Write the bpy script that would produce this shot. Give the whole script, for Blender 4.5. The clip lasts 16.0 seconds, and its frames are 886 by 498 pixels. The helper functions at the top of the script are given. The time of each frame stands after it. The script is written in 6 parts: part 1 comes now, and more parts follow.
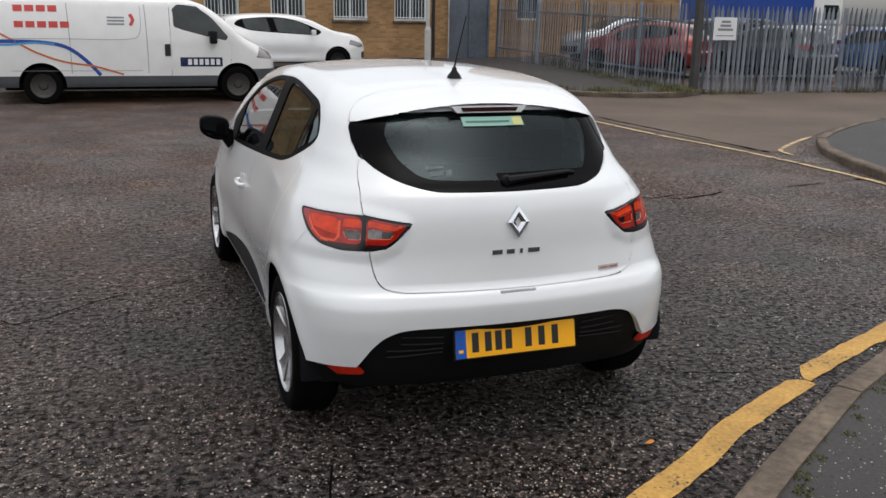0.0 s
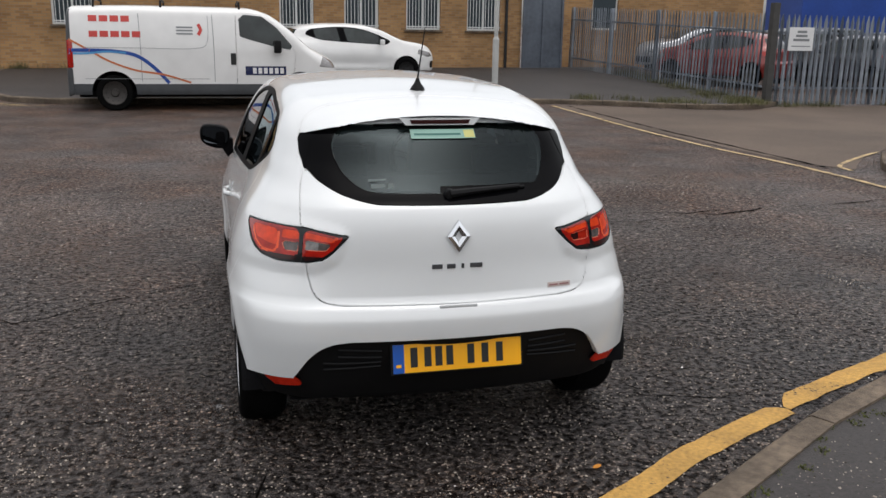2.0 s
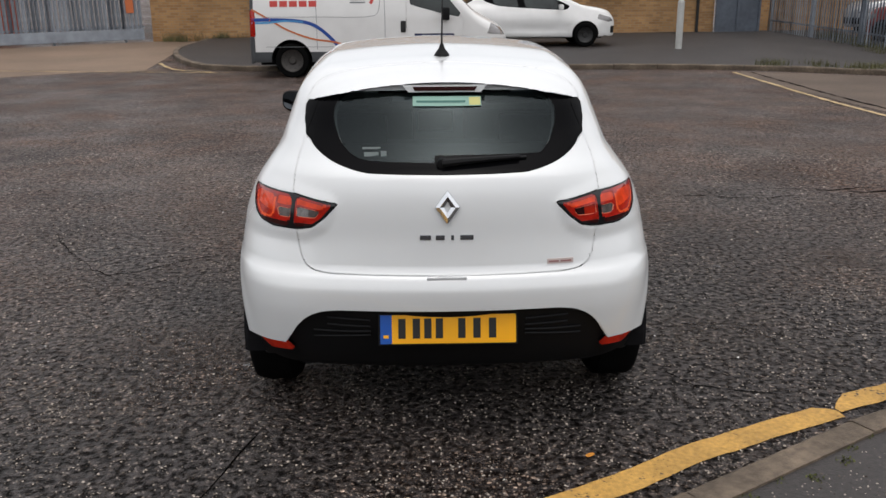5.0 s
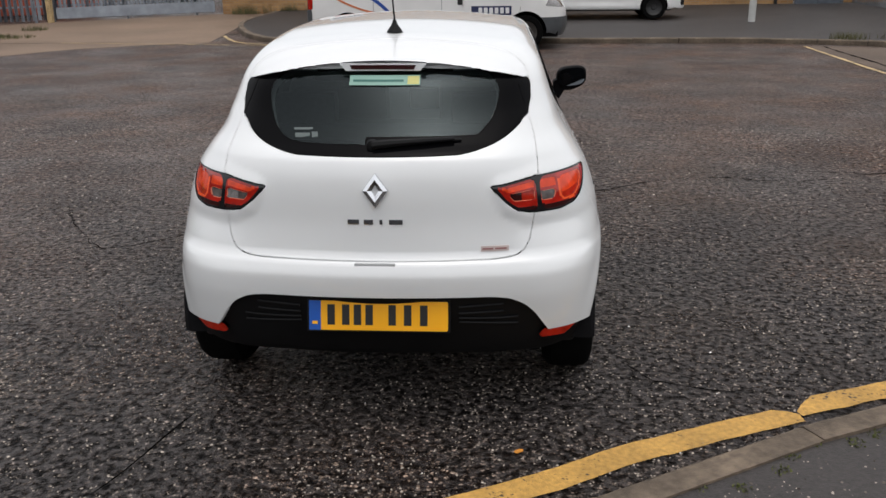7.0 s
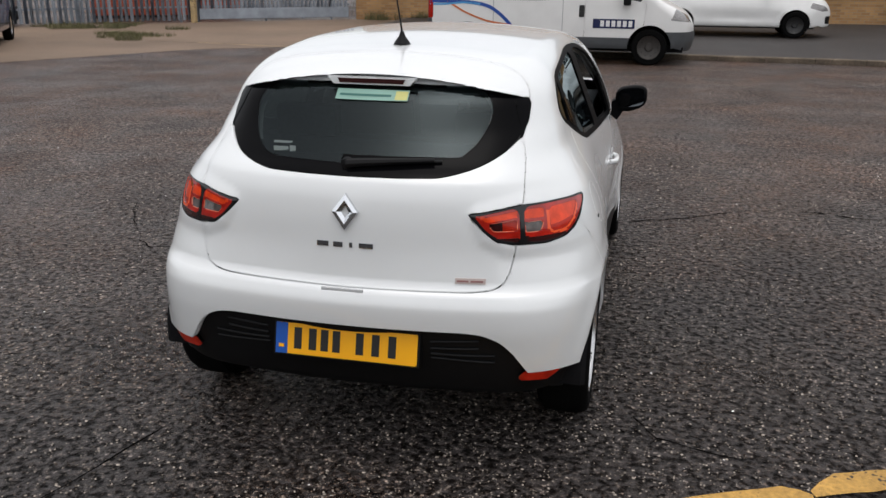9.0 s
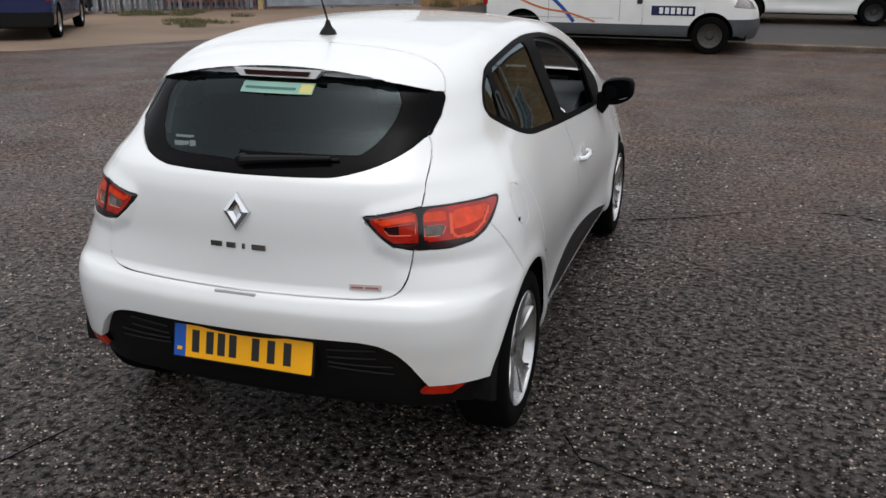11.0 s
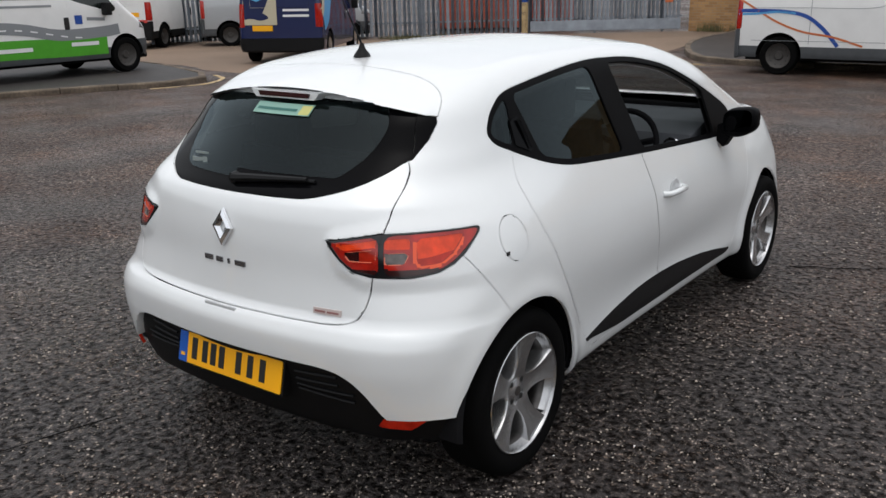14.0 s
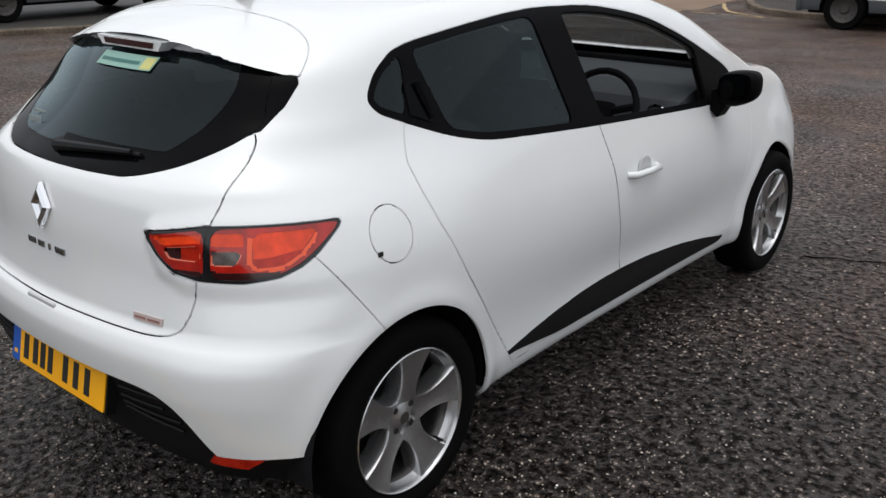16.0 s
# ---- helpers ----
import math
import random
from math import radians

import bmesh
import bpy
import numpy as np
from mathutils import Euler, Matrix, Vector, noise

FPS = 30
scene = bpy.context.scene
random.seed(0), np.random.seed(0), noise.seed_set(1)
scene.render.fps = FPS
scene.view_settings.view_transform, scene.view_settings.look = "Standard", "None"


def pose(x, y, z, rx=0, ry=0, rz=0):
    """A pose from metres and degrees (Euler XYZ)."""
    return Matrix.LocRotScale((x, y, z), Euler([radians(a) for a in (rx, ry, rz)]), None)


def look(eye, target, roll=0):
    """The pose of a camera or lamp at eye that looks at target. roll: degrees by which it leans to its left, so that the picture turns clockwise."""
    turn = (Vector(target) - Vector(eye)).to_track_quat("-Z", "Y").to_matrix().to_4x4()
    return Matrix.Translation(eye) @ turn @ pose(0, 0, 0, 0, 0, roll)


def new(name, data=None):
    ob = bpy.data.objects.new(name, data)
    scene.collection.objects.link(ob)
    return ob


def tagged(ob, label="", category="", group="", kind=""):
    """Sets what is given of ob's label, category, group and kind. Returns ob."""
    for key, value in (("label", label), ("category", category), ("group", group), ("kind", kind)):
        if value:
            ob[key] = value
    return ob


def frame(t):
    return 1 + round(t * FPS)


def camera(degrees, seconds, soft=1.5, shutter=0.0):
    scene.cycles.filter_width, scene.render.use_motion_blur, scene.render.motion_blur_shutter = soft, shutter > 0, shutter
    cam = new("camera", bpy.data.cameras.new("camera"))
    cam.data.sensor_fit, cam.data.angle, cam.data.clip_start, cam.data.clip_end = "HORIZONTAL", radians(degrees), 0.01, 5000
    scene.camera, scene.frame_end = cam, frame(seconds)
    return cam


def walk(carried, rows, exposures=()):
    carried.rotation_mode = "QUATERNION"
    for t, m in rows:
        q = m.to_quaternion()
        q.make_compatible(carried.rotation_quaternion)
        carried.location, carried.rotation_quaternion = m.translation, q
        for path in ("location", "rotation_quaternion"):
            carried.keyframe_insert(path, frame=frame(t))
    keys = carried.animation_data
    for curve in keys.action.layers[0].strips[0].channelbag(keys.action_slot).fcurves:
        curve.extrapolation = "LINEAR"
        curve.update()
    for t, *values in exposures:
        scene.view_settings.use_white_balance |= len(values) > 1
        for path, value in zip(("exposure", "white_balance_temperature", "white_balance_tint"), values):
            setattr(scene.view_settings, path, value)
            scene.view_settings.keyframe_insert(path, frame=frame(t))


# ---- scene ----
cam = camera(52.6, 16.0)
PATH = [
    (0, (-1.449, -3.056, 1.677), (-0.778, -1.24, 1.175), 1.0),
    (0.5, (-1.294, -3.111, 1.692), (-0.648, -1.281, 1.205), 0.6),
    (1, (-1.14, -3.217, 1.698), (-0.57, -1.363, 1.209), 1.7),
    (1.5, (-1.041, -3.213, 1.699), (-0.5, -1.354, 1.199), 0.8),
    (2, (-0.905, -3.182, 1.695), (-0.412, -1.305, 1.209), 1.0),
    (2.5, (-0.789, -3.18, 1.708), (-0.342, -1.299, 1.193), 0.7),
    (3, (-0.636, -3.252, 1.713), (-0.35, -1.337, 1.213), 0.1),
    (3.5, (-0.5, -3.269, 1.712), (-0.265, -1.351, 1.196), 0.0),
    (4, (-0.374, -3.246, 1.698), (-0.174, -1.331, 1.157), -0.3),
    (6.5, (0.312, -3.13, 1.688), (0.183, -1.219, 1.11), 0.1),
    (7, (0.453, -3.075, 1.696), (0.324, -1.175, 1.083), -0.6),
    (7.5, (0.635, -3.023, 1.707), (0.377, -1.126, 1.13), -0.4),
    (8, (0.758, -2.947, 1.695), (0.463, -1.063, 1.09), -0.9),
    (8.5, (0.869, -2.851, 1.695), (0.504, -0.976, 1.105), 0.0),
    (11, (1.494, -2.405, 1.695), (0.904, -0.598, 1.073), 0.3),
    (11.5, (1.682, -2.318, 1.701), (1.0, -0.54, 1.09), 0.4),
    (12, (1.779, -2.224, 1.694), (1.053, -0.468, 1.071), -0.4),
    (12.5, (1.903, -2.083, 1.661), (1.143, -0.334, 1.058), 0.5),
    (13, (2.052, -2.025, 1.684), (1.12, -0.354, 1.1), -0.5),
    (13.5, (2.227, -1.958, 1.681), (1.131, -0.385, 1.11), -0.2),
    (14, (2.299, -1.848, 1.673), (1.157, -0.307, 1.105), -0.9),
    (14.5, (2.358, -1.689, 1.661), (1.154, -0.202, 1.079), 0.3),
    (15, (2.449, -1.549, 1.67), (1.173, -0.138, 1.055), -0.8),
    (15.5, (2.511, -1.322, 1.66), (1.231, 0.074, 1.015), 0.2),
    (16, (2.336, -1.028, 1.621), (1.113, 0.402, 0.944), 0.1),
]
TINTS = [(0, 0, 6510, 10), (2, 0, 6560, 10), (4, 0, 6610, 10.5), (7.5, 0, 6610, 10.5), (9.5, 0, 6540, 10), (12, 0, 6490, 9.5), (16, 0, 6450, 9)]
walk(cam, [(t, look(eye, target, roll)) for t, eye, target, roll in PATH], TINTS)

# ---- world and light: an overcast day with a bright sky ----
world = bpy.data.worlds.new("overcast_sky")
scene.world = world
world.use_nodes = True
wn, wl = world.node_tree.nodes, world.node_tree.links
sky = wn.new("ShaderNodeTexSky")
sky.sky_type = "NISHITA"
sky.sun_disc = False
sky.sun_elevation, sky.sun_rotation = radians(83), radians(149)
sky.air_density, sky.dust_density = 1.0, 3.0
grey = wn.new("ShaderNodeHueSaturation")
grey.inputs["Saturation"].default_value = 0.22
wl.new(sky.outputs[0], grey.inputs["Color"])
wl.new(grey.outputs[0], wn["Background"].inputs["Color"])
wn["Background"].inputs["Strength"].default_value = 0.212
sun_data = bpy.data.lights.new("sun", "SUN")
sun_data.energy, sun_data.angle, sun_data.color = 0.62, radians(150), (1.0, 0.97, 0.93)
sun = new("sun", sun_data)
sun.matrix_world = look((0.6, -1.0, 10), (0, 0, 0))
scene.view_settings.exposure = 0.0

# ---- materials ----
def material(name, colour, rough=0.5, metal=0.0, vary=0.0, scale=8.0, bump=0.0, bump_scale=60.0, coat=0.0, spec=0.5, stain=0.0, stain_scale=1.2):
    """A principled material with two scales of variation (grain and stains) and fine relief."""
    m = bpy.data.materials.new(name)
    m.use_nodes = True
    n, l = m.node_tree.nodes, m.node_tree.links
    b = n["Principled BSDF"]
    b.inputs["Base Color"].default_value = (*colour, 1)
    b.inputs["Roughness"].default_value, b.inputs["Metallic"].default_value = rough, metal
    b.inputs["Coat Weight"].default_value, b.inputs["Specular IOR Level"].default_value = coat, spec
    b.inputs["Coat Roughness"].default_value = 0.04
    if vary or stain or bump:
        tex = n.new("ShaderNodeTexCoord")
    if vary or stain:
        grain, large = n.new("ShaderNodeTexNoise"), n.new("ShaderNodeTexNoise")
        grain.inputs["Scale"].default_value, grain.inputs["Detail"].default_value = scale, 6
        large.inputs["Scale"].default_value, large.inputs["Detail"].default_value = stain_scale, 5
        ra, rb = n.new("ShaderNodeMapRange"), n.new("ShaderNodeMapRange")
        for noise_node, rng, amount in ((grain, ra, vary), (large, rb, stain)):
            l.new(tex.outputs["Object"], noise_node.inputs["Vector"])
            l.new(noise_node.outputs["Fac"], rng.inputs["Value"])
            rng.inputs["From Min"].default_value, rng.inputs["From Max"].default_value = 0.3, 0.7
            rng.inputs["To Min"].default_value, rng.inputs["To Max"].default_value = 1 - amount, 1 + amount
        mul = n.new("ShaderNodeMath"); mul.operation = "MULTIPLY"
        l.new(ra.outputs[0], mul.inputs[0]); l.new(rb.outputs[0], mul.inputs[1])
        hsv = n.new("ShaderNodeHueSaturation")
        hsv.inputs["Color"].default_value = (*colour, 1)
        l.new(mul.outputs[0], hsv.inputs["Value"]); l.new(hsv.outputs[0], b.inputs["Base Color"])
    if bump:
        fine, bp = n.new("ShaderNodeTexNoise"), n.new("ShaderNodeBump")
        fine.inputs["Scale"].default_value, fine.inputs["Detail"].default_value = bump_scale, 4
        bp.inputs["Strength"].default_value, bp.inputs["Distance"].default_value = bump, 0.01
        l.new(tex.outputs["Object"], fine.inputs["Vector"])
        l.new(fine.outputs["Fac"], bp.inputs["Height"]); l.new(bp.outputs[0], b.inputs["Normal"])
    return m


def glass_material(name, tint, gloss=0.02, ior=1.52, sheen=(1.0, 1.0, 1.0)):
    """Thin window glass: clear with a tint, and a gloss that grows at a glancing angle."""
    m = bpy.data.materials.new(name)
    m.use_nodes = True
    n, l = m.node_tree.nodes, m.node_tree.links
    n.remove(n["Principled BSDF"])
    clear, shine, mix, facing, power, fres = (n.new("ShaderNode" + k) for k in ("BsdfTransparent", "BsdfGlossy", "MixShader", "LayerWeight", "Math", "MapRange"))
    clear.inputs[0].default_value = (*tint, 1)
    shine.inputs["Roughness"].default_value = gloss
    shine.inputs["Color"].default_value = (*sheen, 1)
    facing.inputs["Blend"].default_value = 0.5
    power.operation = "POWER"
    power.inputs[1].default_value = 5.0
    fres.inputs["To Min"].default_value = ((ior - 1) / (ior + 1)) ** 2
    l.new(facing.outputs["Facing"], power.inputs[0]); l.new(power.outputs[0], fres.inputs["Value"])
    l.new(fres.outputs[0], mix.inputs[0]); l.new(clear.outputs[0], mix.inputs[1]); l.new(shine.outputs[0], mix.inputs[2])
    l.new(mix.outputs[0], n["Material Output"].inputs["Surface"])
    return m


def asphalt_material(name, base, stone, wet=0.5, stones=0.42, gloss=1.0, far_binder=None):
    """Worn chipped asphalt: dark binder, pale stones of two sizes, damp patches; the binder can turn to a second colour
    away from the car's tail.
    """
    m = bpy.data.materials.new(name)
    m.use_nodes = True
    n, l = m.node_tree.nodes, m.node_tree.links
    b = n["Principled BSDF"]
    tex = n.new("ShaderNodeTexCoord")

    def noise_tex(scale, detail=5):
        t = n.new("ShaderNodeTexNoise")
        t.inputs["Scale"].default_value, t.inputs["Detail"].default_value = scale, detail
        l.new(tex.outputs["Object"], t.inputs["Vector"])
        return t

    def ramp_of(src, lo, hi, a=0.0, b_=1.0):
        r = n.new("ShaderNodeMapRange")
        for k, v in (("From Min", lo), ("From Max", hi), ("To Min", a), ("To Max", b_)):
            r.inputs[k].default_value = v
        l.new(src, r.inputs["Value"])
        return r.outputs[0]

    def maths(op, a, b_):
        k = n.new("ShaderNodeMath"); k.operation = op
        for i, v in enumerate((a, b_)):
            if isinstance(v, float): k.inputs[i].default_value = v
            else: l.new(v, k.inputs[i])
        return k.outputs[0]

    wander = None
    for sc, amount in ((34, .016), (140, .007)):
        t, sh = n.new("ShaderNodeTexNoise"), n.new("ShaderNodeVectorMath")
        t.inputs["Scale"].default_value, t.inputs["Detail"].default_value = sc, 3
        l.new(tex.outputs["Object"], t.inputs["Vector"])
        sh.operation = "MULTIPLY_ADD"
        l.new(t.outputs["Color"], sh.inputs[0])
        sh.inputs[1].default_value = (amount,) * 3
        l.new(wander or tex.outputs["Object"], sh.inputs[2])
        wander = sh.outputs[0]

    def cells(scale):
        v = n.new("ShaderNodeTexVoronoi")
        v.inputs["Scale"].default_value = scale
        l.new(wander, v.inputs["Vector"])
        sep = n.new("ShaderNodeSeparateColor")
        l.new(v.outputs["Color"], sep.inputs[0])
        return v, sep

    v1, c1 = cells(56)
    v2, c2 = cells(105)
    patch, warm = noise_tex(0.45, 6), noise_tex(0.9, 5)
    fine = noise_tex(260, 2)
    mid, lumps = noise_tex(30, 5), noise_tex(15, 4)
    worn = ramp_of(patch.outputs["Fac"], 0.35, 0.65, 0.55, 1.15)

    def chips(cell, col, power, amount):
        shape = ramp_of(cell.outputs["Distance"], 0.52, 0.43, 0.0, 1.0)
        return maths("MULTIPLY", maths("MULTIPLY", maths("POWER", col.outputs[0], power), shape), amount)

    st = maths("MULTIPLY", maths("MAXIMUM", chips(v1, c1, 6.5 / (stones / 0.42), 1.0), chips(v2, c2, 4.5 / (stones / 0.42), 0.62)), worn)
    mix = n.new("ShaderNodeMix"); mix.data_type = "RGBA"
    mix.inputs["A"].default_value, mix.inputs["B"].default_value = (*base, 1), (*stone, 1)
    l.new(st, mix.inputs["Factor"])
    far_mix = None
    if far_binder:
        # second binder colour blends in with distance from a point at the car's tail
        far = n.new("ShaderNodeVectorMath"); far.operation = "DISTANCE"
        far.inputs[1].default_value = (0.6, -0.4, 0.0)
        l.new(tex.outputs["Object"], far.inputs[0])
        far_mix = ramp_of(maths("ADD", far.outputs["Value"], maths("MULTIPLY", noise_tex(0.8, 7).outputs["Fac"], 3.5)), 4.0, 8.5)
        binder = n.new("ShaderNodeMix"); binder.data_type = "RGBA"
        binder.inputs["A"].default_value, binder.inputs["B"].default_value = (*base, 1), (*far_binder, 1)
        l.new(far_mix, binder.inputs["Factor"]); l.new(binder.outputs["Result"], mix.inputs["A"])
    tint = n.new("ShaderNodeHueSaturation")
    l.new(mix.outputs["Result"], tint.inputs["Color"])
    l.new(ramp_of(warm.outputs["Fac"], 0.35, 0.65, 0.6, 1.4), tint.inputs["Saturation"])
    l.new(maths("MULTIPLY", ramp_of(c2.outputs[1], 0.0, 1.0, 0.35, 1.65), maths("MULTIPLY", ramp_of(noise_tex(1.3, 8).outputs["Fac"], 0.32, 0.68, 0.55, 1.45), maths("MULTIPLY", ramp_of(lumps.outputs["Fac"], 0.34, 0.66, 0.40, 1.65), ramp_of(noise_tex(46, 4).outputs["Fac"], 0.38, 0.62, 0.35, 1.75)))), tint.inputs["Value"])
    l.new(tint.outputs[0], b.inputs["Base Color"])
    damp = ramp_of(noise_tex(0.7, 7).outputs["Fac"], 0.40, 0.62)
    rough = ramp_of(damp, 0.0, 1.0, 0.50, 0.50 - 0.30 * wet)
    l.new(maths("ADD", rough, maths("MULTIPLY", far_mix, 0.12)) if far_binder else rough, b.inputs["Roughness"])
    l.new(maths("MULTIPLY", ramp_of(mid.outputs["Fac"], 0.42, 0.58, 0.10 * gloss, gloss), ramp_of(lumps.outputs["Fac"], 0.36, 0.56, 0.65, 1.0)), b.inputs["Specular IOR Level"])
    b.inputs["Specular Tint"].default_value = (1.0, 0.89, 0.86, 1)
    bp = n.new("ShaderNodeBump")
    bp.inputs["Strength"].default_value, bp.inputs["Distance"].default_value = 0.9, 0.010
    h = maths("ADD", maths("ADD", maths("MULTIPLY", mid.outputs["Fac"], 3.0), maths("MULTIPLY", lumps.outputs["Fac"], 5.0)), maths("ADD", ramp_of(v1.outputs["Distance"], 0.0, 0.6, 1.0, 0.0), maths("ADD", ramp_of(v2.outputs["Distance"], 0.0, 0.6, 0.5, 0.0), fine.outputs["Fac"])))
    l.new(h, bp.inputs["Height"]); l.new(bp.outputs[0], b.inputs["Normal"])
    return m


WHITE = material("white_car_paint", (0.750, 0.765, 0.768), 0.24, coat=0.75, vary=0.012, scale=3)
VAN_WHITE = material("white_van_paint", (0.76, 0.755, 0.74), 0.3, coat=0.6, vary=0.03, scale=4, stain=0.04)
BLACK = material("black_plastic", (0.006, 0.006, 0.0065), 0.5, vary=0.1, bump=0.05, bump_scale=400, spec=0.18)
SATIN = material("satin_black_trim", (0.004, 0.004, 0.0045), 0.5, spec=0.03, vary=0.1)
FRIT = material("black_glass_border", (0.0025, 0.0025, 0.003), 0.06, spec=0.04)
HEADLINING = material("light_grey_headlining", (0.30, 0.30, 0.29), 0.9, vary=0.06)
# the car's white turned grey: the recesses' shade put into the colour
SHADE = material("shaded_white_paint", (0.5, 0.51, 0.52), 0.3, coat=0.5)
GLOSS = material("gloss_black_trim", (0.007, 0.007, 0.008), 0.10, spec=0.5)
GREYTRIM = material("dark_grey_plastic", (0.06, 0.065, 0.07), 0.5, vary=0.1, stain=0.1)
RUBBER = material("tyre_rubber", (0.0035, 0.0035, 0.0035), 0.85, spec=0.06, vary=0.15, bump=0.1, bump_scale=150)
ALLOY = material("alloy_wheel_silver", (0.52, 0.52, 0.525), 0.27, 0.92, vary=0.08, scale=20)
# alloy darkened, so the shade inside the wheel openings is in its colour
BARREL = material("shaded_wheel_barrel", (0.085, 0.08, 0.077), 0.35, 0.85, vary=0.2, scale=30)
STEEL = material("steel_wheel_grey", (0.050, 0.045, 0.041), 0.6, 0.3, vary=0.15, scale=30)
CHROME = material("chrome", (0.75, 0.76, 0.78), 0.08, 1.0)
RED = material("red_lens", (0.36, 0.011, 0.005), 0.08, coat=0.6, spec=0.4, vary=0.35, scale=22)
MIDRED = material("middle_red_lens", (0.42, 0.018, 0.006), 0.10, coat=0.3, spec=0.3, vary=0.3, scale=26)
MIRROR = material("mirror_glass", (0.13, 0.14, 0.155), 0.03, 1.0)
DARKCHROME = material("dark_chrome", (0.32, 0.33, 0.35), 0.12, 1.0)
SMOKE = material("smoked_lens", (0.10, 0.085, 0.08), 0.12, coat=0.5, vary=0.4, scale=40)
GLOWRIM = material("pale_red_lens_rim", (0.85, 0.22, 0.12), 0.15, coat=0.4)
ORANGE = material("orange_red_lens", (0.74, 0.055, 0.011), 0.10, coat=0.3, spec=0.3, vary=0.28, scale=22)
GUIDE = material("bright_red_light_guide", (0.85, 0.095, 0.022), 0.15, coat=0.2)
DARKRED = material("dark_red_lens", (0.030, 0.003, 0.003), 0.10, coat=0.3)
CLEARLENS = material("clear_grey_lens", (0.24, 0.23, 0.225), 0.2, 0.3, coat=0.5, vary=0.5, scale=45)
INSIDE = material("dark_interior", (0.008, 0.008, 0.009), 0.9, spec=0.1, vary=0.15)
SEAT = material("grey_seat_cloth", (0.05, 0.052, 0.058), 0.9, vary=0.2, scale=60)
PLATE = material("yellow_plate", (0.93, 0.43, 0.006), 0.35, vary=0.03, scale=6)
PLATEBLUE = material("blue_plate_band", (0.01, 0.09, 0.42), 0.35)
INK = material("black_ink", (0.012, 0.012, 0.012), 0.5)
GLASS = glass_material("tinted_window_glass", (0.15, 0.185, 0.185), ior=1.36, sheen=(0.80, 0.95, 1.0))
CLEAR = glass_material("clear_window_glass", (0.30, 0.33, 0.33), ior=1.32)
ROAD = asphalt_material("worn_wet_asphalt", (0.0050, 0.0033, 0.0027), (0.25, 0.20, 0.168), 0.85, stones=0.32, gloss=1.0, far_binder=(0.049, 0.0295, 0.0215))
MUD = material("brown_silted_asphalt", (0.185, 0.132, 0.095), 0.8, vary=0.12, scale=22, stain=0.22, stain_scale=0.35, bump=0.3, bump_scale=90, spec=0.25)
YARD_TAR = material("silted_yard_entrance_asphalt", (0.102, 0.075, 0.057), 0.75, vary=0.2, scale=26, stain=0.25, stain_scale=0.5, bump=0.4, bump_scale=90, spec=0.3)
PATH_TAR = material("pavement_tarmac", (0.030, 0.0255, 0.0240), 0.62, vary=0.35, scale=55, stain=0.25, stain_scale=0.9, bump=0.6, bump_scale=130, spec=0.45)

BRICK = bpy.data.materials.new("buff_brick")
BRICK.use_nodes = True
_n, _l = BRICK.node_tree.nodes, BRICK.node_tree.links
_t, _b, _m, _v = (_n.new("ShaderNode" + k) for k in ("TexCoord", "TexBrick", "Mapping", "TexNoise"))
_m.inputs["Rotation"].default_value = (radians(90), 0, 0)
_b.inputs["Scale"].default_value = 1.0
for _k, _x in (("Brick Width", 0.225), ("Row Height", 0.075), ("Mortar Size", 0.006), ("Bias", -0.2)):
    _b.inputs[_k].default_value = _x
for _k, _c in (("Color1", (0.40, 0.225, 0.092)), ("Color2", (0.25, 0.128, 0.050)), ("Mortar", (0.27, 0.21, 0.145))):
    _b.inputs[_k].default_value = (*_c, 1)
_l.new(_t.outputs["Object"], _m.inputs["Vector"]); _l.new(_m.outputs[0], _b.inputs["Vector"])
_v.inputs["Scale"].default_value, _v.inputs["Detail"].default_value = 0.9, 6
_l.new(_t.outputs["Object"], _v.inputs["Vector"])
_h, _r = _n.new("ShaderNodeHueSaturation"), _n.new("ShaderNodeMapRange")
_r.inputs["From Min"].default_value, _r.inputs["From Max"].default_value, _r.inputs["To Min"].default_value, _r.inputs["To Max"].default_value = 0.3, 0.7, 0.75, 1.2
_l.new(_v.outputs["Fac"], _r.inputs["Value"]); _l.new(_r.outputs[0], _h.inputs["Value"]); _l.new(_b.outputs["Color"], _h.inputs["Color"])
_l.new(_h.outputs[0], _n["Principled BSDF"].inputs["Base Color"])
_n["Principled BSDF"].inputs["Roughness"].default_value = 0.85
_u = _n.new("ShaderNodeBump"); _u.inputs["Strength"].default_value, _u.inputs["Distance"].default_value = 0.6, 0.01
_l.new(_b.outputs["Fac"], _u.inputs["Height"]); _u.invert = True
_l.new(_u.outputs[0], _n["Principled BSDF"].inputs["Normal"])

GALV = material("galvanised_steel_grey", (0.27, 0.30, 0.34), 0.5, 0.2, vary=0.15, scale=5, stain=0.15)
KERB = material("weathered_concrete_kerb", (0.105, 0.079, 0.056), 0.85, vary=0.35, scale=25, bump=0.6, bump_scale=120, stain=0.45, stain_scale=3)


